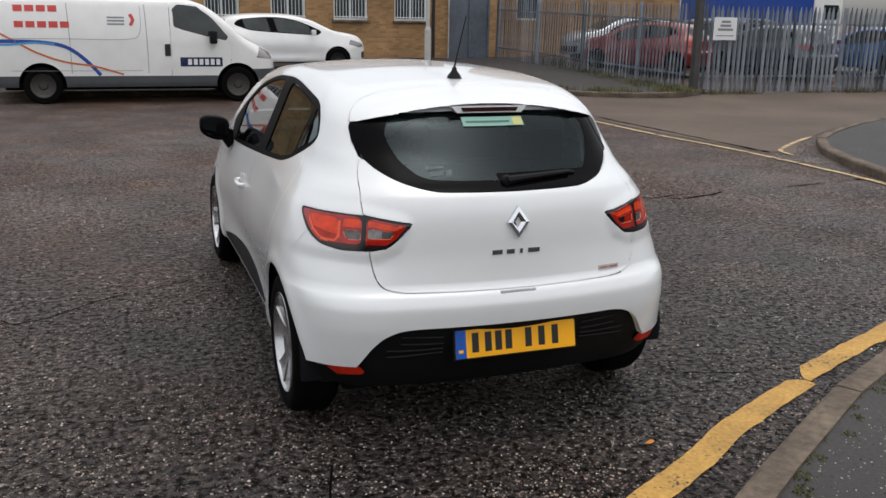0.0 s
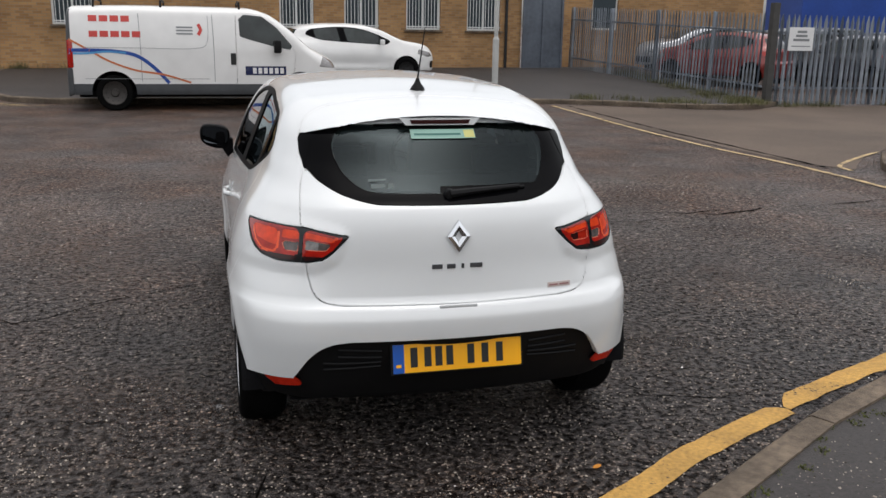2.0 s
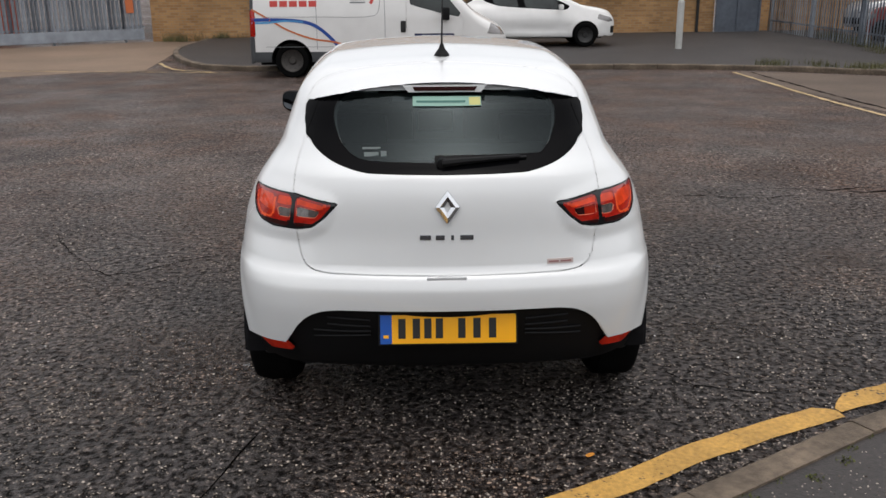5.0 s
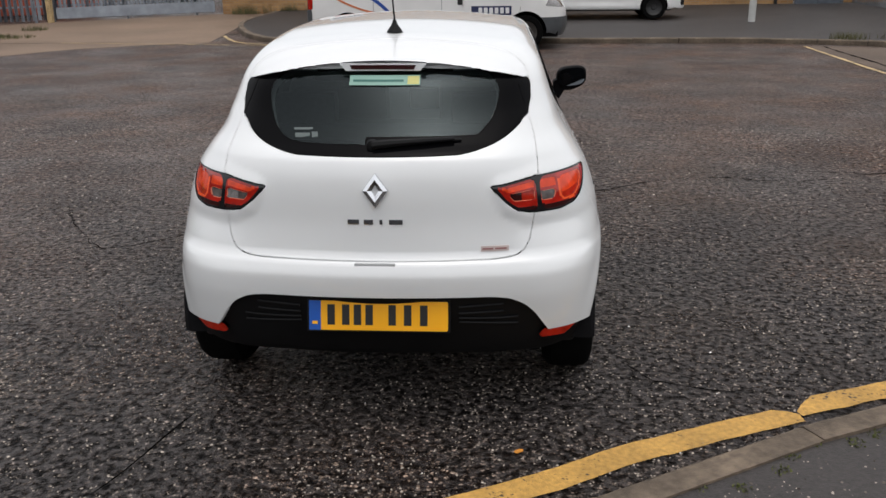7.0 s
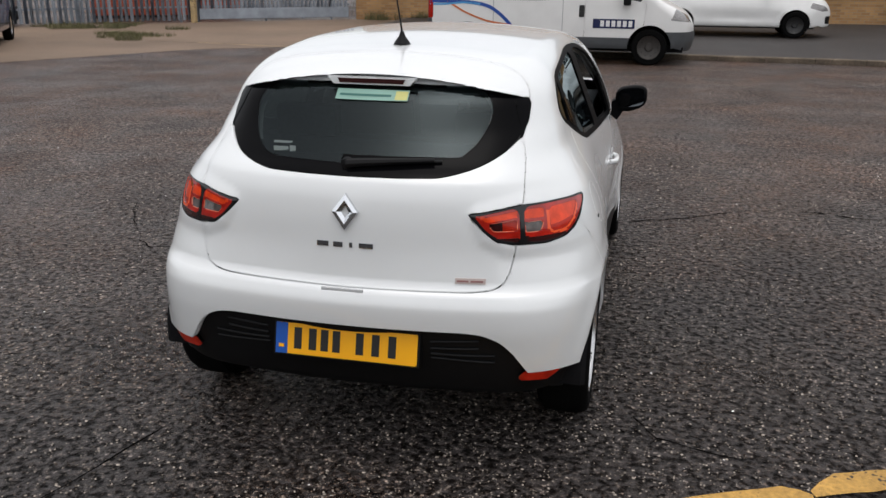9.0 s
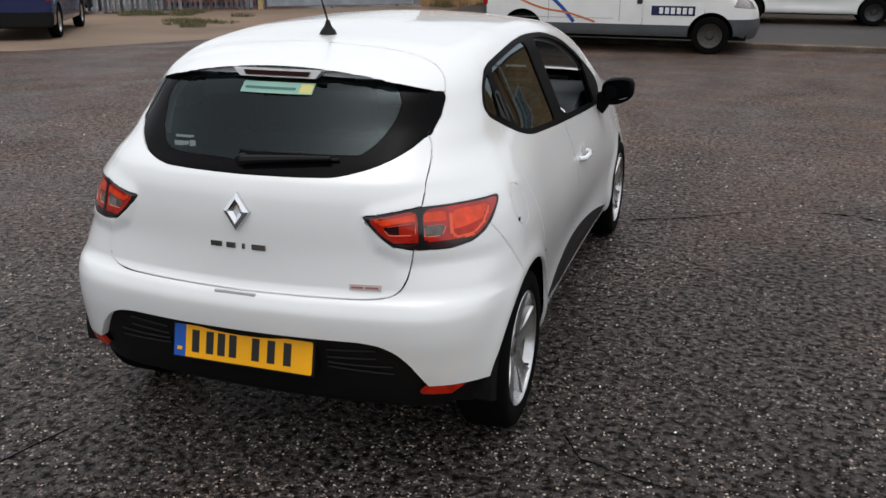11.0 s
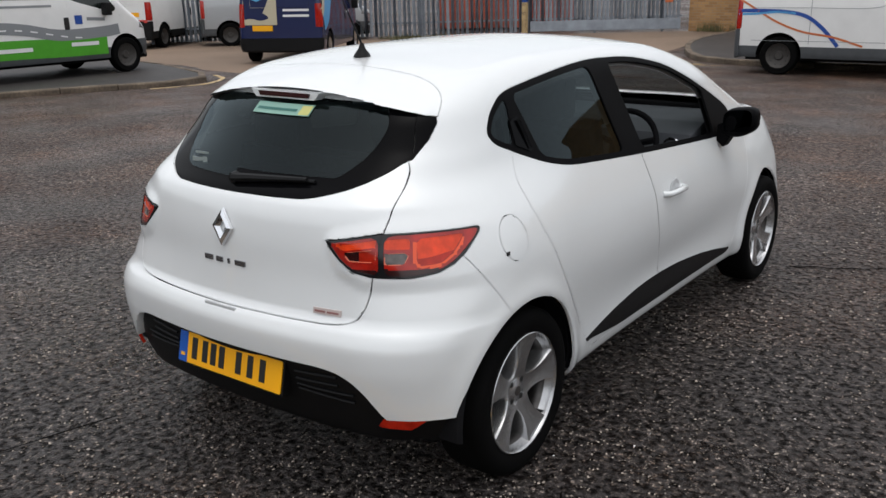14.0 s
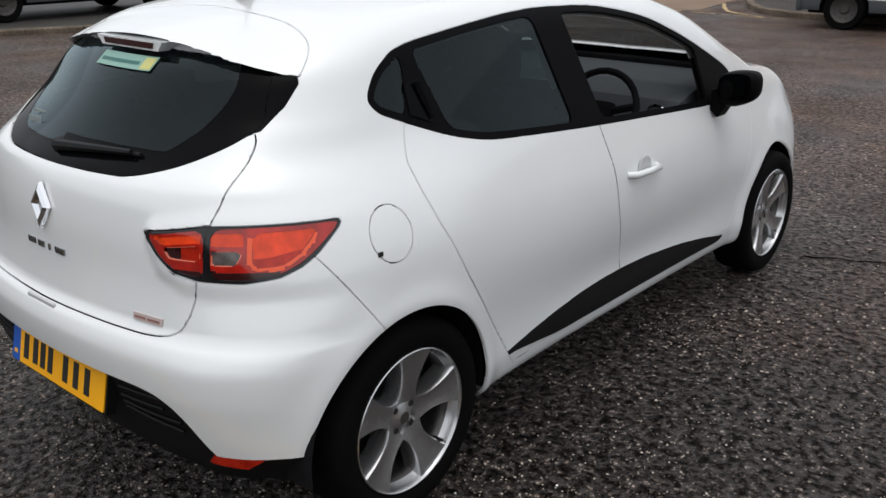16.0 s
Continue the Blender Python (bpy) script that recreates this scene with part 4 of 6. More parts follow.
MIDDLE = soften([(40.6, .848), (40.5, .928), (49.2, .929), (48.6, .912), (46.8, .876), (44.4, .850)], 2, .12)
carve(skin, lamp_shape(MIDDLE), 23, {21})
carve(skin, lambda p: np.maximum(lamp_shape(LENS_WING)(p), p[:, 2] - ramp(turn_of(p), .68, .80, .868, .884)), 27, {23})
carve(skin, lamp_shape([(35.0, .897), (35.0, .928), (39.4, .929), (39.4, .897)]), 23, {21})
carve(skin, lamp_shape([(26.6, .9065), (33.6, .926), (33.6, .905), (27.4, .889)]), 23, {21})
for outline in ([(35.1, .853), (35.1, .884), (38.4, .886), (39.1, .878), (38.2, .853)], [(27.8, .884), (33.4, .896), (33.4, .860), (28.8, .860)]):
    carve(skin, lamp_shape(soften(outline, 2, .08), .002), 26, {21, 23})
    carve(skin, lamp_shape(soften(outline, 2, .08)), 22, {26})
carve(skin, lamp_shape([(27.0, .80), (27.0, .95), (30.6, .95), (30.6, .80)]), 28, {22})
carve(skin, lambda p: np.maximum(np.abs(lamp_shape(MIDDLE)(p) - .006) - .0042, p[:, 2] - .919), 29, {21, 24})
carve(skin, lambda p: .584 - np.abs(p[:, 0]), 25, {9})
for hub in (HUB_R, HUB_F):
    carve(skin, lambda p: np.maximum(np.hypot(p[:, 1] - hub + .024, p[:, 2] - .308) - .350, .45 - np.abs(p[:, 0])), 1)
carve(skin, lambda p: p[:, 2] - .243 + 0 * p[:, 0], 30, {0})


def swept_lip(co):
    fade = np.clip(1 - (co[:, 2] - (lip_edge(co))) / .045, 0, 1) * np.clip((spoiler_seam(co) - co[:, 1]) / .12, 0, 1)
    out = co.copy()
    out[:, 1] -= .062 * fade * np.clip(1 - (co[:, 0] / .56) ** 2, 0, 1) ** .7
    return out


body = take(skin, car_skin, {0}, "body_shell", WHITE, car, gap=.0015)
for side in (1, -1):
    take(skin, car_skin, {30}, "sill", BLACK, car, "black underside sill", side=side, test=lambda c: HUB_R + .40 < c.y < HUB_F - .40)
take(skin, car_skin, {11}, "tailgate", WHITE, car, gap=.0036)
take(skin, car_skin, {12}, "rear_bumper", WHITE, car, gap=.0015, lip=.03)
take(skin, car_skin, {13}, "bumper_insert", BLACK, car, "black textured lower bumper", sink=.028, lip=.02)
take(skin, car_skin, {20}, "roof_spoiler", WHITE, car, gap=.0040, lip=.012, normals=False, move=swept_lip, lip_way=(0, .06, -.012))
for side in (1, -1):
    take(skin, car_skin, {14}, "reflector", MIDRED, car, "red rear reflector", side=side, sink=.002)
    take(skin, car_skin, {8}, "pillar_trim", FRIT, car, "gloss black pillar trim", side=side, gap=.001)
    rd = take(skin, car_skin, {15}, "rear_door", WHITE, car, side=side, gap=.0026)
    fd = take(skin, car_skin, {16}, "front_door", WHITE, car, side=side, gap=.0026)
    take(skin, car_skin, {18}, "door_cladding", BLACK, car, "black plastic sill cladding", side=side, gap=.001, sink=-.004)
    take(skin, car_skin, {2}, "window_frame", SATIN, car, "black window surround", side=side, gap=.001, sink=.001)
    take(skin, car_skin, {3}, "rear_door_window", GLASS, car, "tinted side window", side=side, sink=.006, lip=0).visible_shadow = False
    if side < 0:  # the driver's window is wound down
        take(skin, car_skin, {4}, "front_door_window", CLEAR, car, "clear side window", side=side, sink=.006, lip=0).visible_shadow = False
    take(skin, car_skin, {5}, "quarter_window", GLASS, car, "small tinted quarter window", side=side, sink=.004, lip=0)
    for num, nm, lb, is_in in ((25, "tail_lamp", "red tail lamp on the wing", lambda c: abs(c.x) > .584), (9, "tailgate_lamp", "red tail lamp on the tailgate", lambda c: abs(c.x) <= .584)):
        lamp = take(skin, car_skin, {num}, nm, GLOSS, car, lb, side=side, gap=.0012, lip=.025)
        for n, sub, mt, dp in ((21, "lens", RED, .002), (22, "reversing_lens", CLEARLENS, .007), (23, "bright_lens", ORANGE, .0035), (24, "lower_lens", DARKRED, .001), (26, "lens_rim", GLOWRIM, .004), (27, "middle_lens", MIDRED, .0035), (28, "smoked_lens", SMOKE, .009), (29, "light_guide", GUIDE, .0015)):
            if n in (22, 28):
                mt = SMOKE if num == 25 else (MIDRED if n == 22 else DARKRED) if side > 0 else mt
            take(skin, car_skin, {n}, sub, mt, lamp, "", side=side, test=is_in, sink=dp, lip=.005)
take(skin, car_skin, {17}, "fuel_flap", WHITE, car, gap=.0026)
take(skin, car_skin, {6}, "rear_window_border", FRIT, car, "black glass border", gap=.0015, sink=.002)
take(skin, car_skin, {7}, "rear_window", GLASS, car, "tinted rear window", sink=.003, lip=0).visible_shadow = False
take(skin, car_skin, {19}, "windscreen", CLEAR, car, "clear windscreen", sink=.003, lip=0).visible_shadow = False
take(skin, car_skin, {0, 2, 6, 8, 9, 11, 12, 15, 16, 17, 18, 20, 21, 22, 23, 24, 25, 26, 27, 28, 29, 30}, "lining", INSIDE, car, "dark cabin lining", sink=.032, lip=0, test=lambda c: c.z < 1.12)
take(skin, car_skin, {0, 2, 6, 8, 20}, "headlining", HEADLINING, car, "light grey headlining", sink=.034, lip=0, test=lambda c: c.z > 1.12)
skin.free()

# underbody, wheel housings
part("underbody", block(0, 2.10, .205, 1.25, 3.5, .11, .03), INSIDE, car)
part("floor_pan", block(0, 2.0, .33, 1.5, 1.9, .06, .02), INSIDE, car)
for hub in (HUB_R, HUB_F):
    for side in (1, -1):
        bm = bmesh.new()
        rows = []
        for k in range(25):
            a = radians(-6 + 192 * k / 24)
            rows.append([bm.verts.new((side * x, hub - .024 + r * math.cos(a), .308 + r * math.sin(a))) for x, r in ((.825 if hub == HUB_R else .80, .352), (.81 if hub == HUB_R else .79, .361), (.50, .361), (.50, .02))])
        for a, b in zip(rows, rows[1:]):
            for i in range(3):
                bm.faces.new((a[i], a[i + 1], b[i + 1], b[i]))
        part("wheel_housing", bm, INSIDE, car)


def spoke(ang, r0=.045, r1=.2125):
    """One wheel spoke facing +x: waisted near the hub, broad at the rim, hollowed face, deep flanks with a fine edge."""
    own = bmesh.new()
    rows = []
    for k in range(11):
        t = k / 10
        r = r0 + (r1 - r0) * t
        w = spl(np.array(r), [.045, .075, .10, .14, .18, .2125], [.046, .034, .0315, .038, .052, .068]).item()
        x = .060 + .020 * t ** .8 + .008 * t * t
        rows.append([own.verts.new((x + d, w * f, r)) for f, d in ((-1.18, -.060), (-1.06, -.014), (-1.0, -.003), (-.95, 0), (-.5, -.0045), (0, -.006), (.5, -.0045), (.95, 0), (1.0, -.003), (1.06, -.014), (1.18, -.060))])
    for a, b in zip(rows, rows[1:]):
        for i in range(len(a)):
            j = (i + 1) % len(a)
            own.faces.new((a[i], a[j], b[j], b[i]))
    own.faces.new(rows[0]); own.faces.new(rows[-1][::-1])
    bmesh.ops.transform(own, matrix=Matrix.Rotation(ang, 4, "X"), verts=own.verts)
    return own


def alloy_wheel(hub_y, side, turn):
    m = pose(side * .736, hub_y, HUB_Z) @ Matrix.Rotation(0 if side > 0 else math.pi, 4, "Z")
    w = new("wheel")
    w.parent = car
    w.matrix_basis = m
    tagged(w, "silver five-spoke alloy wheel with black tyre")
    part("tyre", lathe([(.212, .070), (.216, .086), (.235, .096), (.268, .098), (.288, .090), (.300, .070), (.303, .03), (.303, -.03), (.300, -.07), (.27, -.097), (.212, -.08)], steps=64), RUBBER, w, smooth=True)
    part("rim", lathe([(.217, .080), (.217, .091), (.2145, .0935), (.212, .091), (.210, .080), (.206, .066), (.200, .055)], steps=64), ALLOY, w, smooth=True)
    part("barrel", lathe([(.200, .055), (.192, .045), (.189, .02), (.184, -.02), (.182, -.06), (.205, -.08)], steps=64), BARREL, w, smooth=True)
    part("brake_drum", lathe([(.0, -.025), (.10, -.025), (.112, -.032), (.112, -.06), (0, -.06)], steps=32), INSIDE, w)
    # near-black disc added for the darkness behind the spokes
    part("backing", lathe([(0, -.012), (.176, -.012), (.178, -.03), (0, -.03)], steps=40), INSIDE, w)
    bm = bmesh.new()
    for k in range(5):
        merge(bm, spoke(turn + 2 * math.pi * k / 5))
    part("spokes", bm, ALLOY, w, smooth=True)
    part("hub", lathe([(0, .060), (.022, .060), (.027, .056), (.056, .0535), (.064, .046), (.068, .01)], steps=32), ALLOY, w, smooth=True)
    part("cap", lathe([(0, .0625), (.017, .062), (.020, .058)], steps=24), STEEL, w)
    for k in range(4):
        a = math.pi / 4 + k * math.pi / 2
        part("bolt", lathe([(0, .0560), (.0100, .0560), (.0100, .04)], Matrix.Translation((0, .045 * math.cos(a), .045 * math.sin(a))), 12), INK, w)
    part("valve", tube([(.045, .142, -.135), (.085, .134, -.128)], .0055), INK, w)


for hub, side, turn in ((HUB_R, 1, -.13), (HUB_F, 1, .3), (HUB_R, -1, .1), (HUB_F, -1, .5)):
    alloy_wheel(hub, side, turn)

# number plate: lettering as plain bars
plate = part("number_plate", prism(mirrored([(0, 0), (.256, 0), (.26, .004), (.26, .107), (.256, .111), (0, .111)]), "y", -.004, 0, None), PLATE, car, "yellow number plate with blue band")
plate.matrix_basis = pose(0, -.006, .384, -12)
part("plate_band", prism([(-.26, 0), (-.216, 0), (-.216, .111), (-.26, .111)], "y", -.0048, -.001), PLATEBLUE, plate)
part("band_mark", prism([(-.248, .022), (-.228, .022), (-.228, .034), (-.248, .034)], "y", -.0056, -.004), PLATE, plate)
for x in (-.177, -.122, -.078, -.034, .052, .11, .170):
    part("plate_bar", prism([(x - .014, .020), (x + .014, .020), (x + .014, .097), (x - .014, .097)], "y", -.0052, -.001), INK, plate)
part("plate_holder", prism(mirrored([(0, -.006), (.268, -.006), (.268, .117), (0, .117)]), "y", .0005, .03), BLACK, plate)
for side in (1, -1):
    for k in range(4):
        z = .40 + .024 * k
        xs = [.30 + .055 * i for i in range(5 - (k // 2))]
        part("bumper_rib", tube([(side * x, on_rear(x, z) + .0255, z + .006 * math.sin(9 * x + k)) for x in xs], .0045, steps=6), BLACK, car)

# badge: a plain chrome diamond frame, and four chrome bars below it
bm = bmesh.new()
ring = [[bm.verts.new((a * sx, d, b * sz)) for a, b in ((0, 1), (1, 0), (0, -1), (-1, 0))] for sx, sz, d in ((.048, .065, 0), (.0455, .0615, -.011), (.030, .041, -.016), (.0125, .021, -.006), (.0125, .021, 0))]
for a, b in zip(ring, ring[1:]):
    for i in range(4):
        bm.faces.new((a[i], a[(i + 1) % 4], b[(i + 1) % 4], b[i]))
badge = part("badge", bm, CHROME, car, "chrome diamond badge")
badge.matrix_basis = pose(0, on_rear(0, .91) - .001, .910, -7)
for x, w in ((-.083, .042), (-.028, .034), (.018, .011), (.072, .050)):
    part("badge_bar", block(x, on_rear(x, .795) - .001, .795, w, .006, .018, .002), DARKCHROME, car)


def tail_label(name, x0, x1, z0, z1, mat, lift, owner, label=""):
    """A thin label that follows the tail's curve."""
    own = bmesh.new()
    rows = [[own.verts.new((x, on_rear(x, z) - d, z)) for z, d in ((z0, 0), (z0, lift), (z1, lift), (z1, 0))] for x in np.linspace(x0, x1, 9)]
    for a, b in zip(rows, rows[1:]):
        for i in range(3):
            own.faces.new((a[i], b[i], b[i + 1], a[i + 1]))
    own.faces.new(rows[0]); own.faces.new(rows[-1][::-1])
    return part(name, own, mat, owner, label)


dealer = tail_label("sticker", .380, .482, .681, .700, material("pale_pink_sticker", (.50, .42, .40), .4), .0035, car, "small greyish pink dealer sticker")
PINKINK = material("brownish_red_print", (.26, .12, .11), .5)
tail_label("sticker_bar", .386, .425, .687, .693, PINKINK, .0045, dealer)
tail_label("sticker_bar", .432, .474, .687, .693, PINKINK, .0045, dealer)
part("flap_hinge", block(on_side(.497, .835) + .001, .497, .835, .004, .016, .012), INK, car)
# grey colour stands in for the shadow in the latch recess
part("latch_recess", block(-.005, on_rear(0, .642) + .004, .643, .150, .012, .012, .004), SHADE, car)

# rear wiper
pts = [(-.018, 1.062), (.06, 1.068), (.17, 1.074), (.28, 1.078)]
wiper = part("rear_wiper", tube([(x, on_rear(x, z) - .018, z) for x, z in pts], .017, steps=8, taper=.008), BLACK, car, "black rear wiper", smooth=True)
part("wiper_blade", tube([(x, on_rear(x, z - .006) - .008, z - .008) for x, z in ((.0, 1.066), (.1, 1.072), (.2, 1.078), (.305, 1.081))], .006, steps=6), BLACK, wiper)
part("wiper_pivot", lathe([(0, .026), (.018, .022), (.022, 0)], pose(-.018, on_rear(-.018, 1.06), 1.06, 0, 0, -90) @ Matrix.Rotation(0, 4, "X"), 20), BLACK, wiper, smooth=True)

# window stickers: plain shapes
MINT = material("mint_sticker", (.20, .36, .30), .5)
st = tail_label("window_sticker", -.126, .142, 1.251, 1.284, MINT, .0035, car, "mint green dealer sticker")
tail_label("sticker_corner", .095, .139, 1.254, 1.281, material("dull_yellow_print", (.50, .48, .16), .5), .0045, st)
tail_label("sticker_bar", -.112, .080, 1.263, 1.270, material("dark_green_ink", (.02, .12, .10), .5), .0045, st)
PALE = material("pale_print", (.26, .30, .29), .5)
for x, z, w, h in ((-.285, 1.106, .070, .008), (-.285, 1.086, .055, .016), (-.238, 1.088, .022, .022)):
    part("window_print", block(x, on_rear(x, z) - .003, z, w, .002, h), PALE, car)

# high stop lamp under the spoiler
stop = part("stop_lamp_housing", prism(mirrored([(0, 1.300), (.142, 1.300), (.166, 1.326), (0, 1.326)]), "y", .345, .46), WHITE, car, "white housing of the high stop lamp")
part("stop_lamp", prism(mirrored([(0, 1.306), (.118, 1.306), (.126, 1.322), (0, 1.322)]), "y", .341, .347), DARKRED, stop, "dark red stop lamp")

# aerial
part("aerial", lathe([(.034, 0), (.028, .012), (.014, .03), (.007, .05)], pose(0, .76, 1.412, 0, -90), 20), BLACK, car, "black roof aerial", smooth=True)
part("aerial_rod", tube([(0, .765, 1.45), (0, .70, 1.56), (0, .63, 1.68)], .0045, steps=6, taper=.002), BLACK, car)

# mirrors, handles
for side in (1, -1):
    bm = bmesh.new()
    bmesh.ops.create_uvsphere(bm, u_segments=24, v_segments=14, radius=1)
    for v in bm.verts:
        x, y, z = v.co
        q = [math.copysign(abs(c) ** .62, c) for c in (x, y, z)]
        v.co = (side * (.873 + .090 * q[0]), 2.545 + (.085 if y > 0 else .062) * q[1] * (1 - .12 * q[0]) - .02 * q[0], 1.005 + (.068 if z > 0 else .076) * q[2] + .012 * q[0] - .020 * max(q[0], 0) * max(-q[2], 0) * -1)
    mir = part("door_mirror", bm, SATIN, car, "gloss black door mirror", smooth=True)
    part("mirror_arm", prism([(side * .765, .905), (side * .80, .875), (side * .84, .94), (side * .87, .97), (side * .80, 1.0), (side * .765, .985)], "y", 2.515, 2.60, None, .006), SATIN, mir)
    bm = bmesh.new()
    bmesh.ops.create_circle(bm, cap_ends=True, segments=24, radius=1)
    for v in bm.verts:
        x, y = (math.copysign(abs(c) ** .6, c) for c in v.co.xy)
        v.co = (side * (.873 + .076 * x), 2.483 - .02 * x, 1.014 + .053 * y + .01 * x)
    part("mirror_glass", bm, MIRROR, mir)
    hx = on_side(1.89, .778)
    handle = part("door_handle", tube([(side * (hx - .004), 1.785, .777), (side * (hx + .022), 1.81, .777), (side * (hx + .028), 1.90, .777), (side * (hx + .022), 1.98, .775), (side * (hx - .004), 2.0, .775)], .013, steps=10), WHITE, car, smooth=True)
    bm = bmesh.new()
    bmesh.ops.create_uvsphere(bm, u_segments=20, v_segments=10, radius=1)
    for v in bm.verts:
        v.co = (side * (hx - .001 + .006 * v.co.x), 1.905 + .05 * v.co.y, .785 + .046 * v.co.z)
    # grey colour stands in for the shade behind the handle
    part("handle_recess", bm, SHADE, handle, smooth=True)
    # rear door handle set into the black corner panel of the window
    bm = bmesh.new()
    pocket = [(.776, 1.212), (.800, 1.224), (.832, 1.224), (.842, 1.172), (.856, 1.110), (.846, 1.103), (.800, 1.122), (.768, 1.134)]
    bm.faces.new([bm.verts.new((side * (on_side(y, z) + .003), y, z)) for y, z in pocket])
    pillar_handle = part("pillar_handle", bm, FRIT, car, "black handle pocket beside the rear side window")
    bm = bmesh.new()
    paddle = [(.806, 1.216), (.830, 1.216), (.838, 1.172), (.848, 1.116), (.838, 1.116), (.822, 1.160)]
    bm.faces.new([bm.verts.new((side * (on_side(y, z) + .010), y, z)) for y, z in paddle])
    bmesh.ops.solidify(bm, geom=bm.faces[:], thickness=.006)
    part("handle_paddle", bm, FRIT, pillar_handle)

# cabin
for x in (-.37, .37):
    seat = part("front_seat", block(x, 1.95, .50, .48, .50, .16, .05), SEAT, car, "dark grey front seat", smooth=True)
    bm = block(0, 0, .30, .48, .13, .62, .05)
    back = part("seat_back", bm, SEAT, seat, smooth=True)
    back.matrix_basis = pose(x, 1.66, .52, 14)
    part("headrest", block(x, 1.50, 1.20, .26, .10, .17, .04), SEAT, seat, smooth=True)
bench = part("rear_seat", block(0, .98, .48, 1.20, .48, .16, .05), SEAT, car, "dark grey rear bench", smooth=True)
part("bench_back", block(0, .70, .78, 1.18, .14, .55, .05), SEAT, bench, smooth=True)
for x in (-.37, .37):
    part("headrest", block(x, .68, 1.11, .26, .09, .13, .035), SEAT, bench, smooth=True)
part("parcel_shelf", block(0, .42, .965, .98, .46, .03, .01), INSIDE, car)
dash = part("dashboard", prism([(2.45, .55), (2.40, .78), (2.46, .93), (2.62, .975), (3.05, .978), (3.22, .965), (3.22, .55)], "x", -.66, .66, None, .02), material("blue_grey_dashboard", (.055, .06, .068), .6, vary=.1), car, "dark grey dashboard", smooth=True)
part("scuttle", block(0, 3.16, .955, 1.0, .12, .09, .01), INSIDE, dash)
part("screen", block(0, 2.40, .90, .22, .03, .13, .01), GLOSS, dash)
rim = bmesh.new()
ringpts = [(.18 * math.cos(a), 0, .18 * math.sin(a)) for a in [2 * math.pi * k / 28 for k in range(29)]]
tube(ringpts, .015, rim, 8)
for a in (0.25, math.pi - .25, -math.pi / 2):
    tube([(0, .02, 0), (.17 * math.cos(a), 0, .17 * math.sin(a))], .016, rim, 6)
wheel_obj = part("steering_wheel", rim, INSIDE, car, "dark steering wheel", smooth=True)
wheel_obj.matrix_basis = pose(.37, 2.28, .88, -24)
part("wheel_boss", block(0, .01, 0, .13, .05, .10, .02), INSIDE, wheel_obj)
for x in (-.57, .57):
    part("air_vent", tube([(x + .045 * math.cos(a), 2.43, .865 + .045 * math.sin(a)) for a in [2 * math.pi * k / 20 for k in range(21)]], .007, steps=6), CHROME, dash, "silver ring round an air vent", smooth=True)


# ---- other vehicles ----
def steel_wheel(owner, x, y, z, r, side, mat=STEEL):
    w = new("wheel")
    w.parent = owner
    w.matrix_basis = pose(x, y, z) @ Matrix.Rotation(0 if side > 0 else math.pi, 4, "Z")
    part("tyre", lathe([(r * .64, .07), (r * .70, .10), (r * .93, .10), (r, .07), (r, -.07), (r * .93, -.10), (r * .64, -.08)], steps=32), RUBBER, w, smooth=True)
    part("rim", lathe([(0, .05), (r * .18, .055), (r * .24, .03), (r * .5, .045), (r * .58, .07), (r * .65, .085), (r * .65, .0)], steps=32), mat, w, smooth=True)
    for k in range(10):
        a = 2 * math.pi * k / 10
        part("rim_hole", lathe([(0, .047), (r * .055, .047)], Matrix.Translation((0, r * .50 * math.cos(a), r * .50 * math.sin(a))), 8), INK, w)


def van_shape(length):
    shift = length - 4.78

    def fn(p):
        x, y, z = np.abs(p[..., 0]), p[..., 1], p[..., 2]
        yy = np.where(y > 2.0, y - shift, y)
        top = spl(yy, [0, .15, 1.5, 2.9, 3.3, 3.75, 4.15, 4.40, 4.62, 4.78], [1.86, 1.93, 1.96, 1.95, 1.86, 1.58, 1.24, 1.10, .98, .80]) - ramp(yy, 3.2, 4.2, .05, .10) * x * x
        w = .945 + spl(z, [.2, .4, .7, 1.1, 1.5, 1.95], [-.05, -.005, 0, -.01, -.05, -.15]) - .30 * np.clip(yy - 3.9, 0, None) ** 2
        b = smax(x - w, .02 + .03 * x * x + .03 * np.clip(z - 1.0, 0, None) - y, .10)
        b = smax(b, yy - (spl(z, [.2, .5, .8, 1.0], [4.70, 4.78, 4.76, 4.66]) - .30 * x * x), .20)
        b = smax(b, (z - top) * .9, .14)
        return smax(b, .26 - z, .04)
    return fn


